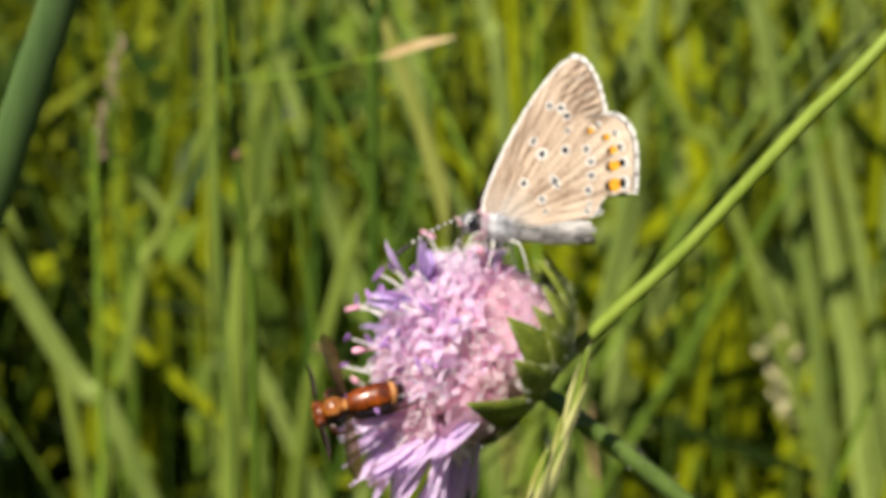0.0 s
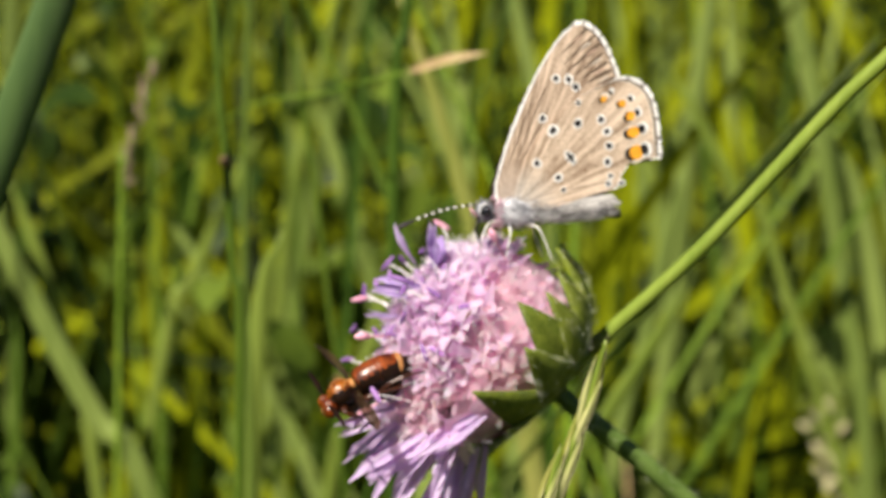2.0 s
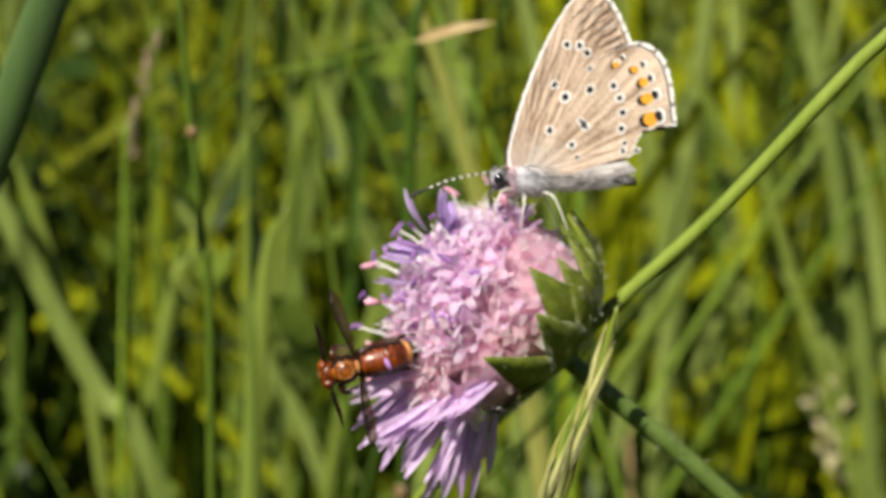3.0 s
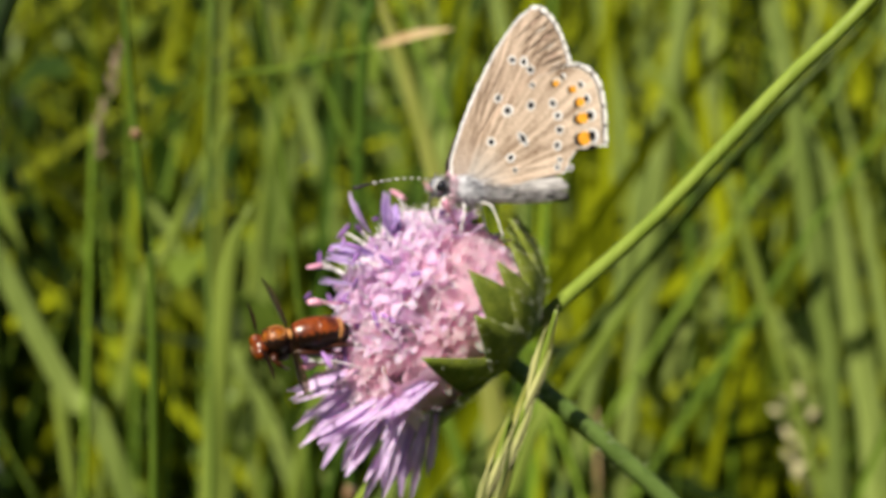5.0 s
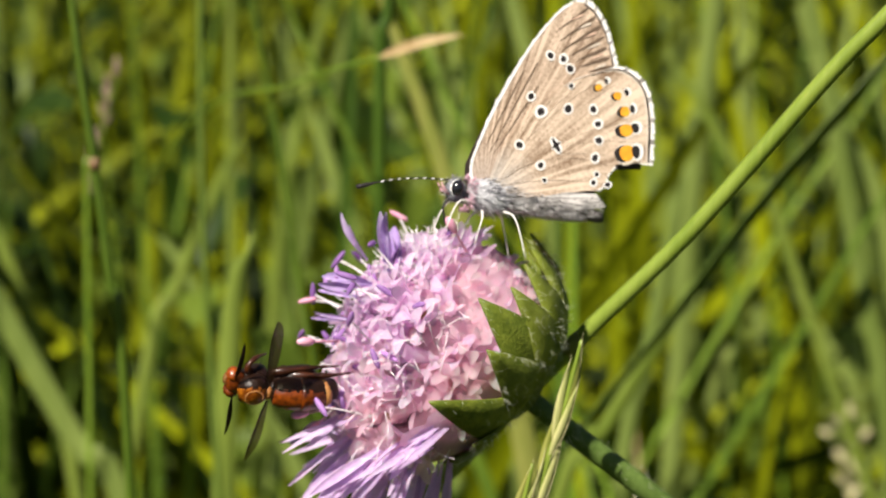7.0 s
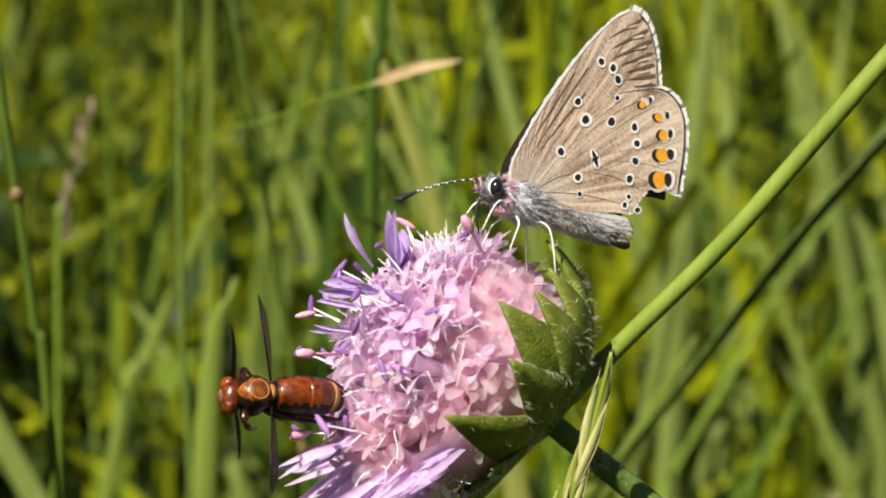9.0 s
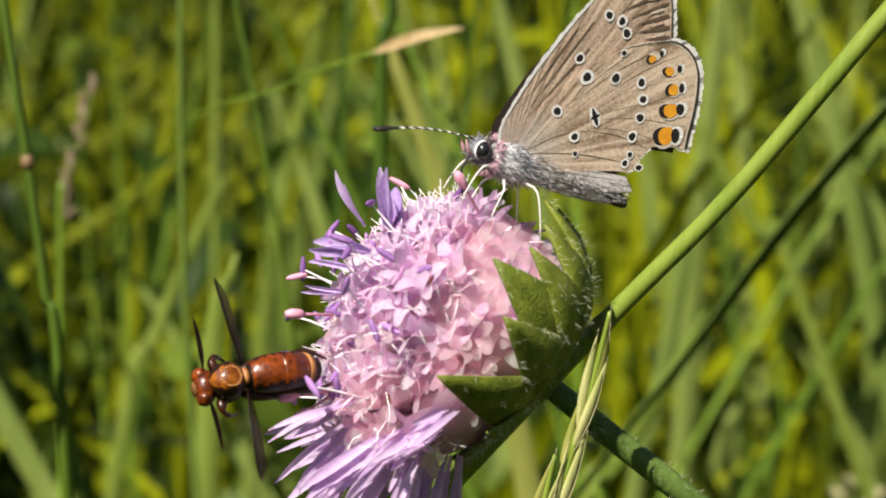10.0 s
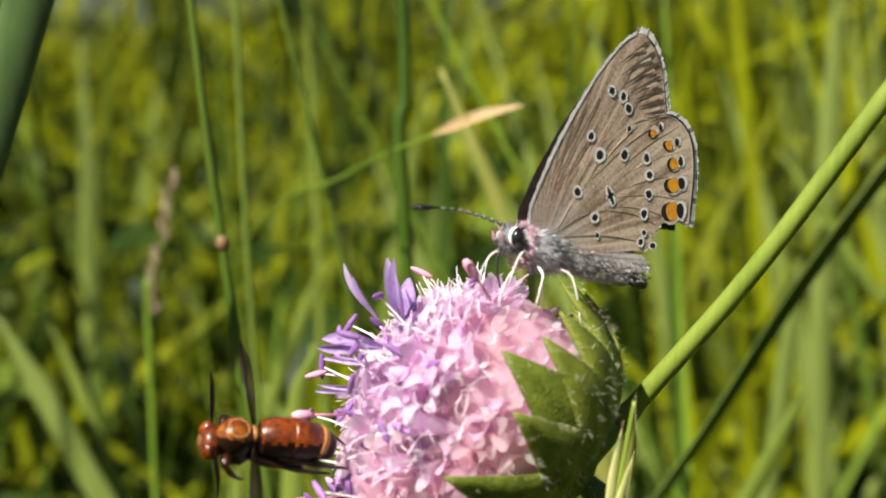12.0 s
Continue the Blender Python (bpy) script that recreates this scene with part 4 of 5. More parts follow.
    tagged(part("collar", collar, M_ROSY, root), "rosy hairs behind the head", kind="stuff")
    tagged(part("fur", fur, M_FUR, root), "pale bluish hairs", kind="stuff")
    dark = Geo()
    for _ in range(420):
        d = Vector((r.gauss(0, 1), r.gauss(0, 1), r.gauss(0, 1))).normalized()
        p = Vector((-0.0026 + d.x * 0.0009, d.y * 0.0009, -0.0009 + d.z * 0.00095))
        if abs(d.y) > 0.62 and abs(p.x + 0.0027) < 0.0006:
            continue
        e = (d + Vector((0.2, 0, 0.1))).normalized() * r.uniform(0.0002, 0.0005)
        dark.tube([p, p + e], [0.000022, 0.000006], 3, 0 if r.random() < 0.6 else 1)
    for _ in range(460):
        x = r.uniform(0.0015, 0.0092)
        p = Vector((x, -0.00115 - r.uniform(0, 0.0001), r.uniform(-0.0018, -0.0002) + max(0, x - 0.006) * 0.22))
        e = Vector((1.0, r.gauss(-0.1, 0.1), r.gauss(-0.1, 0.25))).normalized() * r.uniform(0.0003, 0.0007)
        dark.tube([p, p + e * 0.5, p + e], [0.000022, 0.00002, 0.000006], 3, 0 if r.random() < 0.35 else 1)
    tagged(part("dark_hairs", dark, [M_TIP, M_ABDOMEN], root), "dark and white bristles", kind="stuff")

    def leg(points):
        part("leg", Geo().tube(curve_points(points, 9), [0.0001, 0.0001, 0.00008, 0.00007, 0.00006, 0.00006, 0.00005, 0.00005, 0.00004], 6), M_LEG, root, "thin white leg")

    for s in (-1, 1):
        leg([(-0.0012, s * 0.0006, -0.0018), (-0.0024, s * 0.0013, -0.0017), (-0.0030, s * 0.0015, -0.0026), (-0.0034, s * 0.0016, -0.0042)])
        leg([(-0.0004, s * 0.0007, -0.0022), (-0.0006, s * 0.0016, -0.0028), (-0.0008, s * 0.0018, -0.0038), (-0.0010, s * 0.0019, -0.0050)])
        leg([(0.0012, s * 0.0007, -0.0020), (0.0020, s * 0.0014, -0.0022), (0.0027, s * 0.0017, -0.0036), (0.0034, s * 0.0018, -0.0054)])
    # antennae: black shafts ringed white, with dark clubs; pivot at the head
    out = []
    for s in (-1, 1):
        g = Geo()
        n = 34
        path = [Vector((-0.0078 * i / n, s * 0.0003 * i / n, 0.0004 * math.sin(math.pi * i / n))) for i in range(n + 1)]
        g.tube(path, [0.00005 + 0.00012 * max(0, min(1, (i - 27) / 4)) for i in range(n + 1)], 6)
        for i in range(n):
            if i % 3 == 1 and i < 28:
                g.s[i * 6 : i * 6 + 6] = [1] * 6
        out.append(part("antenna", g, [M_BLACK, M_WHITE], root, "black antenna ringed white", pose(-0.0029, s * 0.0003, -0.0002)))
    return root, out


# ---------------------------------------------------------------- the fly
def rust_fly():
    root = tagged(new("rust_fly"), "glossy rust-orange fly with smoky spread wings clinging to florets", "insect")
    two = [M_CHITIN, M_CHITIN_DARK]
    r = random.Random(17)
    head = part("head", Geo().ball((-0.0035, 0, -0.0004), (0.0008, 0.0012, 0.0009), None, 12, 18, 0, 0.15, 0.2), [M_CHITIN_RED, M_CHITIN_DARK], root, "dark rust-brown head with large eyes")
    for s in (-1, 1):
        part("eye", Geo().ball((-0.0037, s * 0.0008, -0.0003), (0.0006, 0.00055, 0.0007), None, 10, 14), M_CHITIN_RED, head, "dark reddish compound eye")
        feeler = curve_points([(-0.0036, s * 0.0006, 0.0002), (-0.0037, s * 0.0016, 0.0006), (-0.0036, s * 0.0032, 0.0006), (-0.0036, s * 0.0048, 0.0006)], 10)
        part("feeler", Geo().blade(feeler, [0.0005 * q for q in (0.3, 0.35, 0.5, 0.8, 1, 1, 0.95, 0.8, 0.6, 0.1)], (0.5, 0, 0.8), 0.5), M_CHITIN_DARK, head, "flattened black feeler")
    part("face", Geo().ball((-0.0041, 0, -0.0006), (0.00035, 0.0006, 0.0005), None, 8, 12, 0, 0.2), M_FACE, head)
    # thorax: nearly a ball, with a small plate behind it
    def black_flanks(g, centre):
        """The dark slot for all faces past the back's rusty stripe."""
        for f, face in enumerate(g.f):
            mid = sum((Vector(g.v[q]) for q in face), Vector()) / len(face)
            if math.atan2(abs(mid.y), mid.z - centre(mid.x)) > radians(44 + 4 * math.sin(mid.x * 9000)):
                g.s[f] = 1
        return g

    ball = Geo().ball((-0.0021, 0, 0.0004), (0.00128, 0.00126, 0.00120), None, 22, 40, 0, 0.06)
    thorax = part("thorax", black_flanks(ball, lambda x: 0.0004), two, root, "glossy orange thorax with a pale dusted ring and black flanks")
    part("hind_plate", Geo().ball((-0.0010, 0, 0.0008), (0.00034, 0.00062, 0.00045), None, 8, 14, 0, 0.1), M_DUST, thorax, "pale dusted plate")
    ring = Geo()
    for k in range(30):
        a, b = 2 * math.pi * k / 30, 2 * math.pi * (k + 1) / 30
        ring.tube([(-0.0021 + 0.00068 * math.cos(q), 0.00068 * math.sin(q), 0.00140) for q in (a, b)], [0.00007] * 2, 4)
    part("dust_ring", ring, M_DUST, thorax)
    part("chest", Geo().ball((-0.0019, 0, -0.0007), (0.00125, 0.00118, 0.00125), None, 10, 16, 0, 0.25), M_CHITIN_DARK, root, "blackish underside")
    part("waist", Geo().ball((-0.0006, 0, 0.0002), (0.00045, 0.00075, 0.0007), None, 8, 14, 0, 0.2), M_CHITIN_DARK, root, "blackish waist")
    # abdomen: a barrel of two plates with a pale dusted hind edge
    spine = curve_points([(-0.0006, 0, 0.0004), (0.0006, 0, 0.0006), (0.0024, 0, 0.0005), (0.0043, 0, -0.0002)], 25)
    wide = [0.0004 + 0.00092 * math.sin(math.pi * min(1, 0.14 + 0.74 * i / 24)) ** 0.5 for i in range(25)]
    abdomen = part("abdomen", Geo().tube(spine, [q * 0.9 for q in wide], 20), M_CHITIN_DARK, root, "glossy dark rust-red abdomen in overlapping plates")
    for first, last in ((1, 13), (12, 21)):
        path = spine[first : last + 1]
        n = len(path)
        g = Geo().tube([p + Vector((0, 0, 0.00005)) for p in path], [wide[first + i] * (1.0 + 0.02 * (first > 5)) for i in range(n)], 36)
        black_flanks(g, lambda x: spine[0].z)
        part("plate", g, [M_CHITIN_RED, M_CHITIN_DARK], abdomen)
    part("dusted_edge", Geo().tube([spine[19] + Vector((0, 0, 0.0001)), spine[20] + Vector((0, 0, 0.0001)), spine[21] + Vector((0, 0, 0.0001))], [wide[19] * 1.01, wide[20] * 1.03, wide[21] * 0.99], 20), M_DUST, abdomen, "pale dusted hind edge")
    part("belly", Geo().ball((0.0016, 0, -0.0009), (0.0022, 0.00118, 0.00130), None, 10, 16, 0, 0.25), M_CHITIN_DARK, root, "blackish underside")
    bristles = Geo()
    for _ in range(240):
        x = r.uniform(-0.0028, 0.0024)
        a = r.uniform(0, math.pi)
        rad = 1.1 * MM * math.sqrt(max(0.2, 1 - ((x + 0.0021) / 0.00125) ** 2)) if x < -0.0008 else 0.00112
        p = Vector((x, math.cos(a) * rad, 0.0003 + math.sin(a) * rad * 0.95))
        d = (Vector((0.7, math.cos(a), math.sin(a)))).normalized() * r.uniform(0.00015, 0.0004)
        bristles.tube([p, p + d], [0.000016, 0.000005], 3)
    tagged(part("bristles", bristles, M_CHITIN_DARK, root), "short black bristles", kind="stuff")

    def leg(points, thick=1.0):
        part("leg", Geo().tube(curve_points(points, 13), [thick * q for q in (0.00022, 0.00034, 0.00038, 0.00034, 0.00024, 0.00017, 0.00022, 0.00022, 0.00016, 0.00012, 0.00011, 0.0001, 0.00006)], 7), M_LEG_FLY, root, "dark brown jointed leg")

    for s in (-1, 1):
        leg([(-0.0024, s * 0.0007, -0.0006), (-0.0027, s * 0.0018, -0.0003), (-0.0020, s * 0.0021, -0.0010), (-0.0012, s * 0.0018, -0.0018)])
        leg([(-0.0010, s * 0.0007, -0.0008), (0.0008, s * 0.0013, -0.0006), (0.0028, s * 0.0014, -0.0010), (0.0048, s * 0.0010, -0.0018)])
        leg([(0.0002, s * 0.0006, -0.0008), (0.0022, s * 0.0012, -0.0002), (0.0040, s * 0.0014, -0.0002), (0.0058, s * 0.0009, -0.0012)])
        # smoky wing with a dark front edge and veins
        path = curve_points([(-0.0009, s * 0.0009, 0.0006), (-0.0012, s * 0.0032, 0.0010), (-0.0014, s * 0.0058, 0.0010), (-0.0015, s * 0.0072, 0.0008)], 12)
        prof = (0.2, 0.42, 0.6, 0.75, 0.88, 0.97, 1.0, 0.98, 0.9, 0.75, 0.5, 0.1)
        g = Geo().blade(path, [0.0019 * q for q in prof], (0.78, 0, 0.60), 0.12)
        wing = part("wing", g, M_FLYWING, root, "smoky brown wing")
        edge = 0 if g.v[18][2] > g.v[20][2] else 2
        part("front_edge", Geo().tube([g.v[3 * i + edge] for i in range(12)], [0.00007 - 0.000004 * i for i in range(12)], 5), M_CHITIN_DARK, wing, "dark front edge")
        for q in (0.35, 0.7):
            part("vein", Geo().tube([Vector(g.v[3 * i + 1]).lerp(Vector(g.v[3 * i + edge]), q * 0.9) for i in range(11)], [0.000028] * 11, 4), M_CHITIN_DARK, wing)
    return root


# ---------------------------------------------------------------- build
M_HUSK = material("pale_husk", (0.40, 0.37, 0.17), (0.62, 0.58, 0.34), 0.7, 300.0, 0.3, 0.2, 0.2)
meadow_ground()
flower = scabious()
blue, antennae = butterfly()
fly = rust_fly()

# the leaning culm that crosses behind the head
lean_culm, lp, lr = stalk("leaning_culm", [(-0.05, 0.040, 0.0), (-0.042, 0.032, 0.20), (-0.021, 0.020, 0.325), (-0.0092, 0.0130, 0.3623), (-0.0043, 0.0105, 0.3727), (0.0015, 0.0088, 0.3797), (0.0118, 0.0058, 0.3917), (0.0204, 0.003, 0.4014), (0.0306, 0.0, 0.4146), (0.0386, -0.002, 0.4243), (0.066, -0.004, 0.46)],
      [0.0011, 0.0010, 0.0009, 0.0008, 0.0008, 0.00075, 0.00072, 0.0007, 0.0007, 0.00065, 0.0005], M_CULM, "bright green leaning grass stalk behind the flower", (0.6,), 60, M_YELLOW, 1.18)


M_SPIKE = material("spikelet_pale", (0.24, 0.31, 0.05), (0.60, 0.58, 0.26), 0.5, 700.0, 0.3, 0.2, 0.3, (1, 1, 0.12), fine=2500)


def spikelet_stalk(shift, first, label):
    root = tagged(new("grass_spike"), label, "grass")
    upper = [Vector(p) + Vector(shift) for p in ((0.0056, -0.004, 0.372), (0.0068, -0.004, 0.3790), (0.0082, -0.004, 0.3840), (0.0090, -0.004, 0.3865), (0.0100, -0.004, 0.3905), (0.0108, -0.004, 0.3940))]
    path = curve_points([Vector((0.008, 0.004, 0.0)), Vector((0.007, 0.002, 0.20)), Vector((0.0040, -0.003, 0.345)) + Vector(shift)] + upper, 60)
    part("culm", Geo().tube(path, [0.0006 - 0.00045 * i / 59 for i in range(60)], 8), M_CULM, root)
    top = curve_points(upper, 60)
    for i, k in enumerate((59, 53, 47, 40, 33, 26, 20, 14)[: 4 if first else 8]):
        a, b = top[max(k - 24, 0)], top[k]
        side = Vector((0.00034 * (-1) ** (i + first), -0.00025 * (i % 3 - 1), 0))
        spine = curve_points([a, a.lerp(b, 0.5) + side, b + side * (0.1 if i == 0 else 1.5)], 9)
        g = Geo().tube(spine, [0.0001, 0.00030, 0.00046, 0.00052, 0.00051, 0.00044, 0.00033, 0.0002, 0.00003], 8, flat=0.6)
        spikelet = part("spikelet", g, M_SPIKE if i % 3 else M_YELLOW, root, "slender pale spikelet")
        # a pale papery edge along each spikelet, running out into a short awn
        edge = [p + side.normalized() * 0.00038 * math.sin(math.pi * q / 8) - Vector((0, 0.0002, 0)) for q, p in enumerate(spine)]
        tip = spine[-1] + (spine[-1] - spine[-2]).normalized() * 0.0006
        part("husk", Geo().tube(edge + [tip], [0.00002, 0.00003, 0.00004, 0.00004, 0.00004, 0.00003, 0.00003, 0.00003, 0.00002, 0.00001], 5), M_HUSK, spikelet, "papery pale edge")
    return root


spikelet_stalk((0, 0, 0), 0, "pale green grass spike with slender overlapping spikelets")
spikelet_stalk((-0.0038, -0.0006, -0.0100), 1, "lower yellowish grass spike beside the paler one")

stalk_a, _, _ = stalk("noded_stalk", [(-0.036, 0.05, 0.0), (-0.0372, 0.05, 0.2), (-0.0381, 0.05, 0.3635), (-0.0394, 0.05, 0.3866), (-0.0405, 0.05, 0.3994), (-0.042, 0.05, 0.4153), (-0.045, 0.05, 0.46)],
      [0.0008, 0.0007, 0.0006, 0.00055, 0.0005, 0.00045, 0.0004], M_GRASS_DARK, "thin green grass stalk with a brown node", (0.667,), 40)
stalk_b, _, _ = stalk("upright_stalk", [(-0.008, 0.092, 0.0), (-0.0075, 0.091, 0.25), (-0.0066, 0.09, 0.3947), (-0.0048, 0.09, 0.417), (-0.003, 0.09, 0.47)],
      [0.0011, 0.001, 0.0009, 0.0008, 0.0006], M_GRASS_DEEP, "upright dark green grass stalk", (0.4,), 30)


stalk_c, _, _ = stalk("slender_stalk", [(-0.030, 0.095, 0.0), (-0.031, 0.092, 0.2), (-0.0319, 0.09, 0.3462), (-0.0325, 0.09, 0.3808), (-0.0316, 0.09, 0.419), (-0.029, 0.09, 0.47)],
      [0.0007, 0.0007, 0.0005, 0.00045, 0.0004, 0.0004], M_GRASS_BLUE, "slender green upright grass stalk", (0.35, 0.9), 30)

stalk("thin_stalk", [(-0.010, 0.10, 0.0), (-0.0130, 0.095, 0.2), (-0.0178, 0.09, 0.345), (-0.0202, 0.09, 0.3725), (-0.0229, 0.09, 0.3945), (-0.0264, 0.09, 0.4158), (-0.036, 0.09, 0.47)],
      [0.0005, 0.00045, 0.0004, 0.0004, 0.0004, 0.00035, 0.0003], M_GRASS_DARK, "thin dark leaning grass stalk", (0.4,), 30)


def dry_bent_blade():
    root = tagged(new("bent_grass"), "thin grass stalk ending in a straw-dry blade", "grass")
    path = curve_points([(-0.13, 0.30, 0.0), (-0.12, 0.29, 0.2), (-0.085, 0.22, 0.33), (-0.042, 0.12, 0.392), (-0.020, 0.082, 0.4048), (-0.0080, 0.07, 0.4094)], 40)
    part("culm", Geo().tube(path, [0.0003 - 0.00012 * i / 39 for i in range(40)], 6), M_GRASS_NEAR, root)
    tip = curve_points([(-0.0085, 0.07, 0.4092), (-0.0035, 0.07, 0.4109), (0.0016, 0.07, 0.4119)], 12)
    part("dry_tip", Geo().blade(tip, [0.0013 * q for q in (0.3, 0.6, 0.85, 1, 1, 1, 0.95, 0.85, 0.7, 0.5, 0.3, 0.05)], (0.2, -1, 0.5), 0.4), M_DRY, root, "straw-dry curled tip")
    return root


dry_bent_blade()
single_blade("yellowing_grass", [(0.05, 0.118, 0.0), (0.034, 0.116, 0.2), (0.0110, 0.112, 0.345), (0.0027, 0.11, 0.375), (-0.002, 0.11, 0.3911), (-0.0065, 0.11, 0.4042), (-0.011, 0.11, 0.4165)], [0.0035, 0.0035, 0.0035, 0.003, 0.0024, 0.0018, 0.0004], M_YELLOW, (0, -1, 0.2), "yellowing narrow grass blade among green", n=30)
single_blade("pointed_grass", [(-0.040, 0.09, 0.0), (-0.036, 0.09, 0.25), (-0.0311, 0.09, 0.3628), (-0.0269, 0.09, 0.3836)], [0.0035, 0.0034, 0.003, 0.0004], M_GRASS_PALE, (0.1, -1, 0.1), "pale green pointed grass blade")
dark_blade = single_blade("shaded_grass", [(-0.05, 0.12, 0.0), (-0.035, 0.115, 0.2), (-0.004, 0.10, 0.315), (0.018, 0.09, 0.3525), (0.0324, 0.09, 0.3715), (0.0439, 0.09, 0.3872), (0.0554, 0.09, 0.4009), (0.0657, 0.09, 0.4123)], [0.001, 0.001, 0.001, 0.0011, 0.0020, 0.0026, 0.0024, 0.0006], M_GRASS_BLUE, (0.5, -1, -0.9), "dark green leaning grass blade", 0.6, 40)
broad_blade = single_blade("broad_grass", [(-0.17, 0.04, 0.0), (-0.135, 0.035, 0.22), (-0.0786, 0.03, 0.3411), (-0.0583, 0.03, 0.3903), (-0.0506, 0.03, 0.4092), (-0.0449, 0.03, 0.4237), (-0.0406, 0.03, 0.4349), (-0.036, 0.03, 0.449)],
                           [0.004, 0.0045, 0.0045, 0.0043, 0.0042, 0.004, 0.0037, 0.0025], M_GRASS_BROAD, (0.5, -1, 0.15), "broad bluish-green grass blade close by", 0.35, 30)


def standing_blade(points, width, mat, label, lean=0.25):
    """A blade through the given places, from its upper end down, that roots in the ground."""
    pts = [Vector(p) for p in points]
    low, above = pts[-1], pts[-2]
    slope = (low.x - above.x) / max(0.01, above.z - low.z)
    foot = [Vector((low.x + slope * low.z * 0.45 * lean * 2, low.y + 0.004, low.z * 0.55)), Vector((low.x + slope * low.z * 0.55 * lean * 2, low.y + 0.008, 0.0))]
    n = len(pts)
    width *= 0.8
    return single_blade("tall_grass", (foot[::-1] + pts[::-1]), [width * 0.8, width, width] + [width * (1 - 0.5 * (i / n) ** 2) for i in range(n - 2)] + [0.0002], mat, (0.15, -1, 0.15), label, 0.25, 24)


for points, width, mat, label in (
    ([(-0.094, 0.16, 0.380), (-0.0875, 0.16, 0.3672), (-0.0782, 0.16, 0.3475), (-0.0691, 0.16, 0.3295), (-0.0587, 0.16, 0.3111)], 0.0052, M_SAGE, "wide pale grass blade bending over"),
    ([(-0.088, 0.17, 0.376), (-0.0836, 0.17, 0.364), (-0.0764, 0.17, 0.3378), (-0.0726, 0.17, 0.3166)], 0.003, M_GRASS_PALE, "narrow pale green grass blade"),
    ([(-0.0435, 0.2, 0.44), (-0.0443, 0.2, 0.4045), (-0.0457, 0.2, 0.3568), (-0.0469, 0.2, 0.2954)], 0.0018, M_GRASS_PALE, "upright light green grass blade"),
    ([(0.070, 0.24, 0.43), (0.0761, 0.24, 0.4079), (0.0858, 0.24, 0.3766), (0.0996, 0.24, 0.347)], 0.0052, M_SAGE, "wide sage-green grass blade"),
    ([(0.074, 0.22, 0.412), (0.0803, 0.22, 0.382), (0.0885, 0.22, 0.3435), (0.0962, 0.22, 0.3059)], 0.0055, M_SAGE, "wide sage-green grass blade"),
    ([(0.064, 0.26, 0.44), (0.0606, 0.26, 0.4051), (0.0579, 0.26, 0.3762), (0.0565, 0.26, 0.3593)], 0.0062, M_SAGE, "wide sage-green grass blade"),
    ([(0.088, 0.3, 0.3279), (0.0756, 0.3, 0.3108), (0.0672, 0.3, 0.2877)], 0.0032, M_SAGE, "pale grass blade leaning over"),
    ([(0.086, 0.302, 0.3290), (0.0991, 0.302, 0.3111), (0.1142, 0.302, 0.2748)], 0.0032, M_SAGE, "pale grass blade leaning over"),
    ([(0.0385, 0.14, 0.385), (0.0359, 0.14, 0.3707), (0.0323, 0.14, 0.35), (0.0281, 0.14, 0.3265)], 0.0034, M_SAGE, "narrow sage-green grass blade"),
    ([(0.009, 0.25, 0.425), (0.013, 0.25, 0.4052), (0.0175, 0.25, 0.388), (0.0214, 0.25, 0.3663)], 0.0045, M_SAGE, "bluish sage-green grass blade"),
    ([(0.034, 0.1, 0.374), (0.0293, 0.1, 0.3651), (0.022, 0.1, 0.3524), (0.0137, 0.1, 0.3354)], 0.0028, M_GRASS_PALE, "light green leaning grass blade"),
    ([(0.042, 0.2, 0.398), (0.0488, 0.2, 0.388), (0.0592, 0.2, 0.3702), (0.0684, 0.2, 0.3556)], 0.0028, M_GRASS_PALE, "light green leaning grass blade"),
    ([(-0.040, 0.18, 0.384), (-0.0446, 0.18, 0.3749), (-0.054, 0.18, 0.3541), (-0.0614, 0.18, 0.3326)], 0.0030, M_GRASS_PALE, "light green leaning grass blade"),
    ([(-0.011, 0.2, 0.358), (-0.0159, 0.2, 0.3447), (-0.0231, 0.2, 0.3193), (-0.0281, 0.2, 0.2957)], 0.0036, M_GRASS_PALE, "light green leaning grass blade"),
    ([(-0.119, 0.3, 0.43), (-0.1199, 0.3, 0.396), (-0.1228, 0.3, 0.3501), (-0.1228, 0.3, 0.3021)], 0.006, M_SAGE, "wide sage-green grass blade"),
    ([(-0.027, 0.25, 0.415), (-0.0309, 0.25, 0.3982), (-0.0364, 0.25, 0.3739), (-0.0422, 0.25, 0.3432)], 0.0035, M_GRASS_PALE, "light green leaning grass blade"),
):
    tagged(standing_blade(points, width, mat, label), group="tall grass blades")


def seed_panicle():
    root = tagged(new("seed_head"), "withered brown grass seed head on a thin stalk", "grass")
    path = curve_points([(-0.062, 0.12, 0.0), (-0.060, 0.12, 0.25), (-0.0565, 0.12, 0.375), (-0.0551, 0.12, 0.3889), (-0.0532, 0.12, 0.3935), (-0.0505, 0.12, 0.4025)], 40)
    part("culm", Geo().tube(path, [0.0006 - 0.0004 * i / 39 for i in range(40)], 7), M_GRASS_NEAR, root)
    r = random.Random(2)
    tip = curve_points([(-0.0556, 0.12, 0.384), (-0.0532, 0.12, 0.3935), (-0.0505, 0.12, 0.4025)], 16)
    for p in tip:
        d = Vector((r.gauss(0, 0.6), r.gauss(0, 0.6), 1.2)).normalized()
        part("husk", Geo().tube([p, p + d * 0.0011, p + d * 0.0026], [0.0002, 0.0006, 0.00008], 6), M_SEED, root)
    return root


seed_panicle()


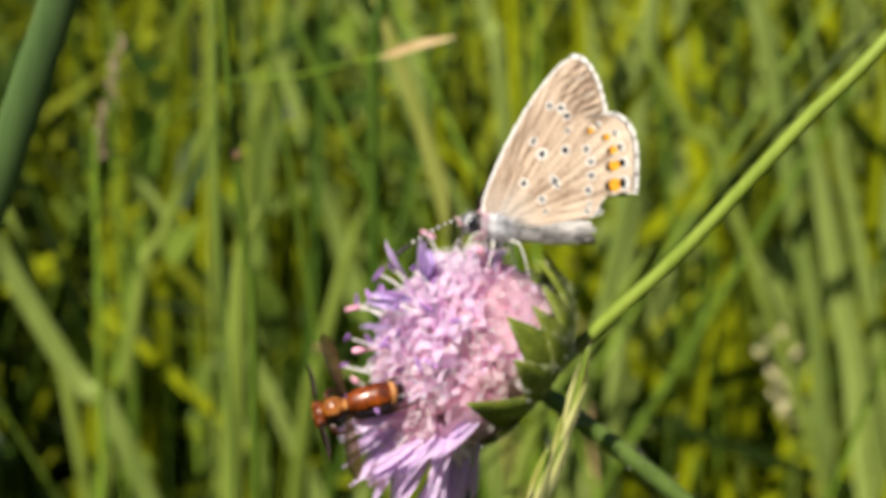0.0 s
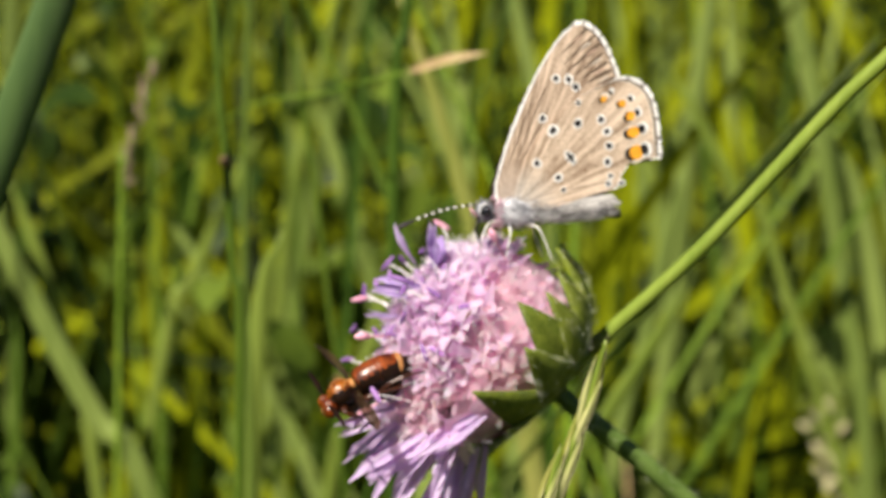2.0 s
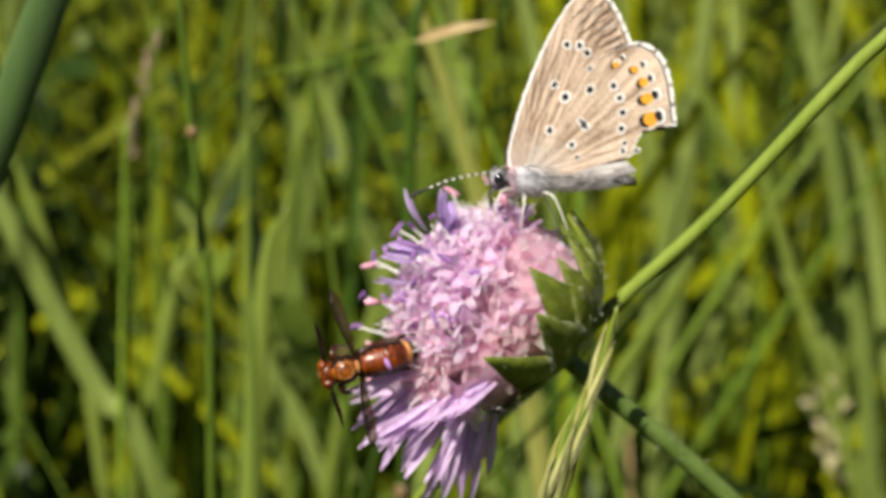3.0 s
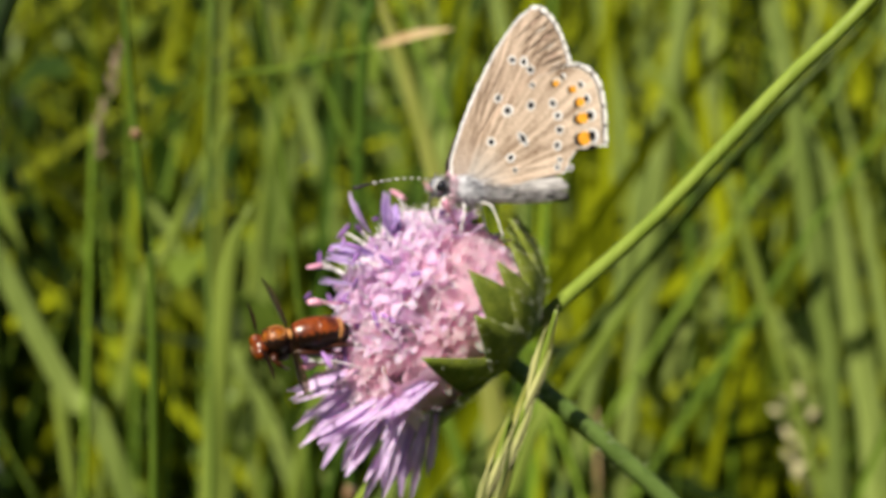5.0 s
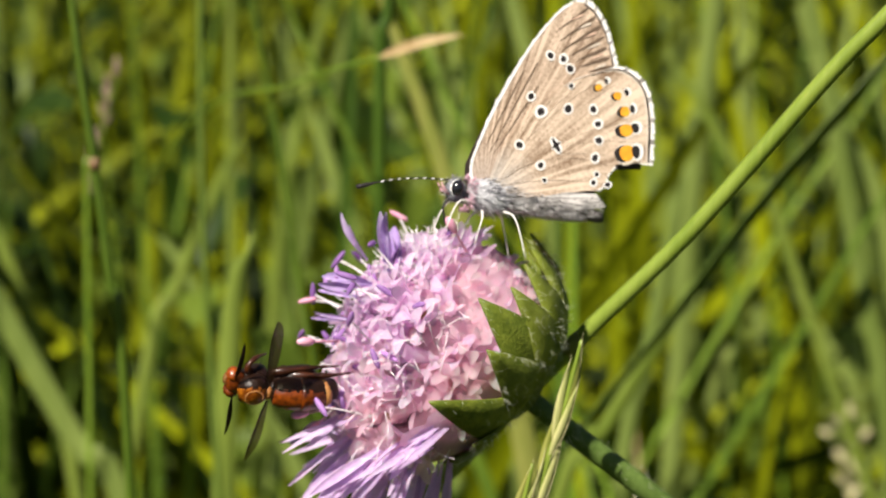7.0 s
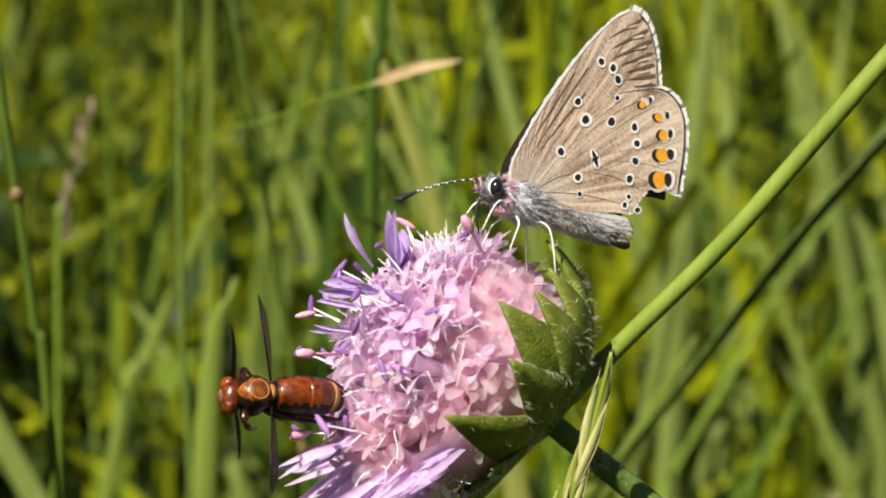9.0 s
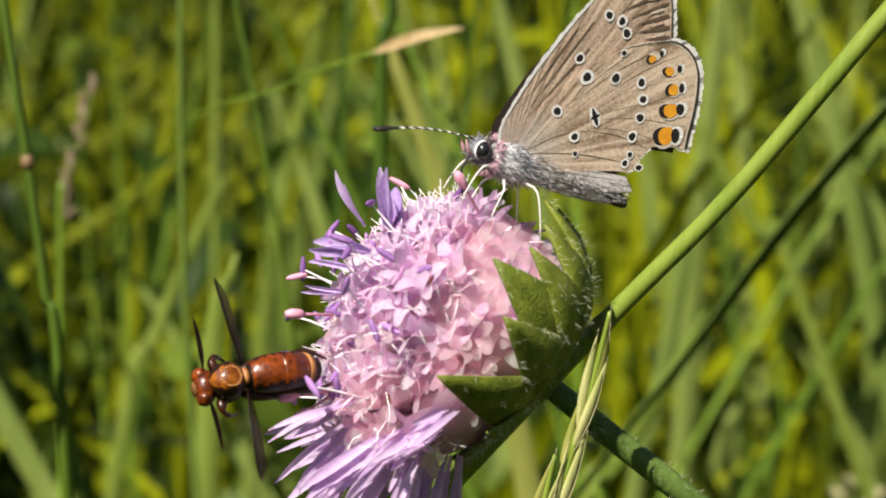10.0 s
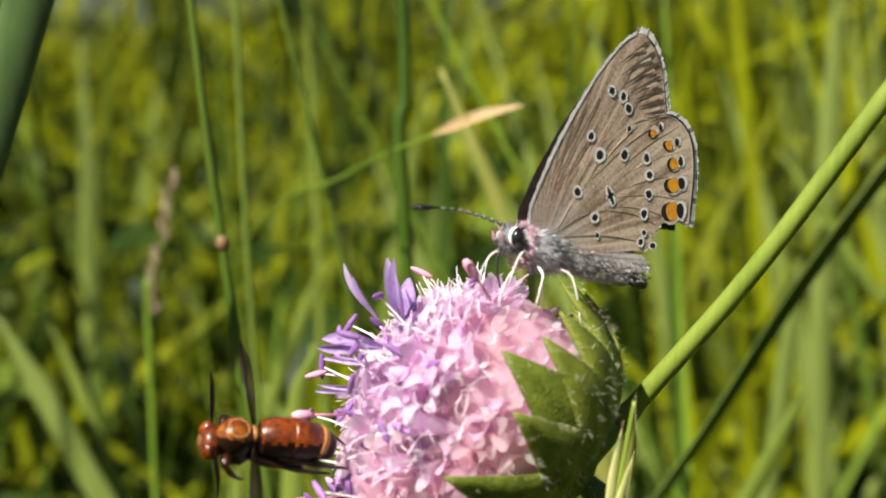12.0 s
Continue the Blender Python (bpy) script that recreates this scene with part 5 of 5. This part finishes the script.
def pale_panicle():
    root = tagged(new("pale_seed_head"), "pale cream seed head low in the grass", "grass")
    top = [Vector(p) for p in ((0.0995, 0.25, 0.2771), (0.095, 0.25, 0.2924), (0.092, 0.25, 0.3057))]
    path = curve_points([(top[0].x + 0.006, 0.252, 0.0), (top[0].x + 0.003, 0.251, 0.15)] + top, 30)
    part("culm", Geo().tube(path, [0.0007 - 0.0004 * i / 29 for i in range(30)], 7), M_GRASS_PALE, root)
    r = random.Random(4)
    for p in curve_points(top, 26):
        d = Vector((r.gauss(0, 0.9), r.gauss(0, 0.6), 0.8)).normalized()
        p = p + Vector((r.gauss(0, 0.0022), r.gauss(0, 0.001), 0))
        part("husk", Geo().tube([p, p + d * 0.0015, p + d * 0.0036], [0.0004, 0.0012, 0.0002], 6), M_HUSK, root)
    return root


pale_panicle()
withered_grass()
thin_grass()
herb_leaves()
pale_grass()
grass_field()


# ---------------------------------------------------------------- movement
# degrees by which the stalks lean with the breeze, about their feet
CULM_SWAY = [(0.0, 0.05), (1.0, -0.02), (3.0, 0.0), (5.0, -0.03), (6.7, -0.03), (8.3, 0.0), (10.7, 0.0), (11.0, -0.10), (11.5, -0.15), (11.7, -0.16), (12.0, -0.12)]
STALK_SWAY = [(0, 2.01), (0.5, 1.75), (0.7, 1.63), (1, 1.28), (1.5, 1.00), (2, 1.52), (2.5, 1.54), (3, 0.84), (3.2, 0.60), (4.8, 0.83), (5, 0.58), (5.5, 0.51), (6, 0.39), (6.5, 0.13), (6.7, 0.22), (8.3, 0.07), (8.5, -0.13), (9, -0.55), (9.5, -0.59), (10, -0.30), (10.5, -0.28), (11, -0.27), (11.3, -0.21), (11.6, 1.78), (11.7, 1.92), (12, 1.78)]
DARK_SWAY = [(0, -0.06), (0.5, -0.55), (1, -0.95), (1.5, -1.05), (2.5, -0.99), (5, -0.73), (5.5, -0.69), (6.5, -0.33), (8.3, -0.74), (9, -0.08), (9.5, 0.00), (10.5, -0.51), (11, -0.47), (11.7, -1.27), (12, -1.71)]
UPRIGHT_SWAY = [(0, -0.46), (1, -0.56), (1.5, -0.64), (2, -0.61), (2.5, -0.40), (5, -0.66), (5.5, -0.78), (6, -0.66), (6.5, -0.71), (6.7, -0.60), (8.3, -0.24), (9, -0.43), (9.5, -0.08), (10, -0.30), (10.5, -0.32), (11, -0.43), (11.5, -0.16), (11.7, -0.67), (12, -1.18)]

BROAD_SWAY = [(0, 0.30), (2, 0.15), (2.5, 0.15), (5.5, -0.05), (6, 0.05), (8.3, -0.1), (9.5, -0.1), (10.5, 0.2), (11.3, 0.45), (12, 0.85)]
SLENDER_SWAY = [(0, -0.1), (1.5, 0.0), (5, -0.1), (9, -0.2), (11.3, -0.15), (12, -0.3)]


def motions():
    walk(blue, [
        (0, pose(0.00231, -0.00050, 0.40577, -9.9, 11.4, 13.7)),
        (0.5, pose(0.00221, -0.00047, 0.40546, -16.6, 10.0, 16.5)),
        (1, pose(0.00205, -0.00073, 0.40544, -8.1, 4.1, 16.1)),
        (1.5, pose(0.00255, -0.00059, 0.40600, -13.0, 12.7, 13.5)),
        (2, pose(0.00237, -0.00068, 0.40577, -2.7, 1.3, 12.7)),
        (2.5, pose(0.00267, -0.00062, 0.40544, -6.3, 0.9, 10.7)),
        (3, pose(0.00260, -0.00079, 0.40553, -7.2, 0.7, 10.9)),
        (3.2, pose(0.00260, -0.00075, 0.40507, -4.5, 2.7, 14.9)),
        (4.8, pose(0.00268, -0.00063, 0.40468, -7.7, 5.3, 19.5)),
        (5, pose(0.00235, -0.00065, 0.40503, -8.8, 5.6, 19.9)),
        (5.5, pose(0.00249, -0.00074, 0.40532, -8.2, 6.8, 16.4)),
        (6, pose(0.00257, -0.00082, 0.40516, -6.8, 6.9, 15.2)),
        (6.5, pose(0.00305, -0.00076, 0.40584, -10.3, 9.8, 14.0)),
        (6.7, pose(0.00334, -0.00086, 0.40592, -12.1, 13.5, 14.9)),
        (8.3, pose(0.00371, -0.00062, 0.40526, -11.3, 11.0, 24.0)),
        (8.5, pose(0.00381, -0.00072, 0.40542, -9.2, 12.6, 28.4)),
        (9, pose(0.00464, -0.00083, 0.40527, -7.6, 22.3, 28.8)),
        (9.5, pose(0.00506, -0.00053, 0.40525, -1.6, 27.9, 31.0)),
        (10, pose(0.00433, -0.00085, 0.40494, 4.6, 19.7, 27.0)),
        (10.5, pose(0.00388, -0.00063, 0.40451, 5.0, 13.1, 26.6)),
        (11, pose(0.00387, -0.00060, 0.40448, 3.8, 15.2, 29.2)),
        (11.5, pose(0.00379, -0.00063, 0.40441, 4.4, 13.3, 31.3)),
        (12, pose(0.00522, -0.00013, 0.40466, -1.6, 20.3, 44.0)),
    ])
    walk(fly, [
        (0, pose(-0.01104, -0.00620, 0.38943, 55, -15.2, 0.0)),
        (0.5, pose(-0.01024, -0.00620, 0.38989, 55, -12.2, 0.0)),
        (0.7, pose(-0.01034, -0.00620, 0.39014, 55, -12.0, 0.0)),
        (1, pose(-0.01038, -0.00620, 0.39025, 50, -12.2, 0.0)),
        (1.5, pose(-0.01003, -0.00620, 0.39111, 20, -22.9, 8.3)),
        (2, pose(-0.01052, -0.00620, 0.39012, 16, -23.7, 18.2)),
        (2.5, pose(-0.01050, -0.00620, 0.38985, 16, -11.2, 21.7)),
        (3, pose(-0.01112, -0.00620, 0.38899, 75, -13.6, 14.0)),
        (5, pose(-0.01203, -0.00620, 0.39115, 30, -5.0, 20.2)),
        (5.5, pose(-0.01189, -0.00620, 0.39219, 20, 12.9, 17.3)),
        (6, pose(-0.01156, -0.00620, 0.39129, 28, 0.2, 24.8)),
        (6.5, pose(-0.01265, -0.00620, 0.39018, 120, 13.1, 9.7)),
        (6.7, pose(-0.01278, -0.00620, 0.39088, 120, 12.0, 12.4)),
        (8.3, pose(-0.01271, -0.00620, 0.39088, 85, 2.1, 25.5)),
        (8.5, pose(-0.01277, -0.00620, 0.39007, 85, 3.3, 24.9)),
        (9, pose(-0.01245, -0.00620, 0.39138, 60, 8.8, 25.7)),
        (9.5, pose(-0.01331, -0.00620, 0.39094, 45, 2.4, 26.3)),
        (10, pose(-0.01341, -0.00620, 0.39001, 60, -2.2, 26.2)),
        (10.5, pose(-0.01385, -0.00620, 0.39080, 65, 3.5, 20.4)),
        (11, pose(-0.01356, -0.00620, 0.38973, 58, -1.1, 26.9)),
        (11.5, pose(-0.01378, -0.00620, 0.38990, 38, -6.8, 20.1)),
        (11.7, pose(-0.01310, -0.00620, 0.39137, 55, 3.7, 27.0)),
        (12, pose(-0.01302, -0.00620, 0.39280, 48, 11.3, 24.5)),
    ])
    feel = [(0.0, -35), (1.0, -40), (1.5, -45), (2.0, -16), (2.5, -15), (3.2, -16), (5.0, -10), (5.5, -17), (6.0, -12), (6.7, -14), (8.3, -12), (9.0, -30), (9.5, -55), (10.0, -12), (10.5, -5), (11.0, -5), (12.0, -5)]
    for s, antenna in zip((-1, 1), antennae):
        walk(antenna, [(t, pose(-0.0029, s * 0.0002, -0.0002, 0, a, 2.0 * s)) for t, a in feel])

    for swaying, angles in ((lean_culm, CULM_SWAY), (stalk_a, STALK_SWAY), (dark_blade, DARK_SWAY), (stalk_b, UPRIGHT_SWAY), (stalk_c, SLENDER_SWAY), (broad_blade, BROAD_SWAY)):
        walk(swaying, [(t, pose(0, 0, 0, 0, a, 0)) for t, a in angles])


motions()
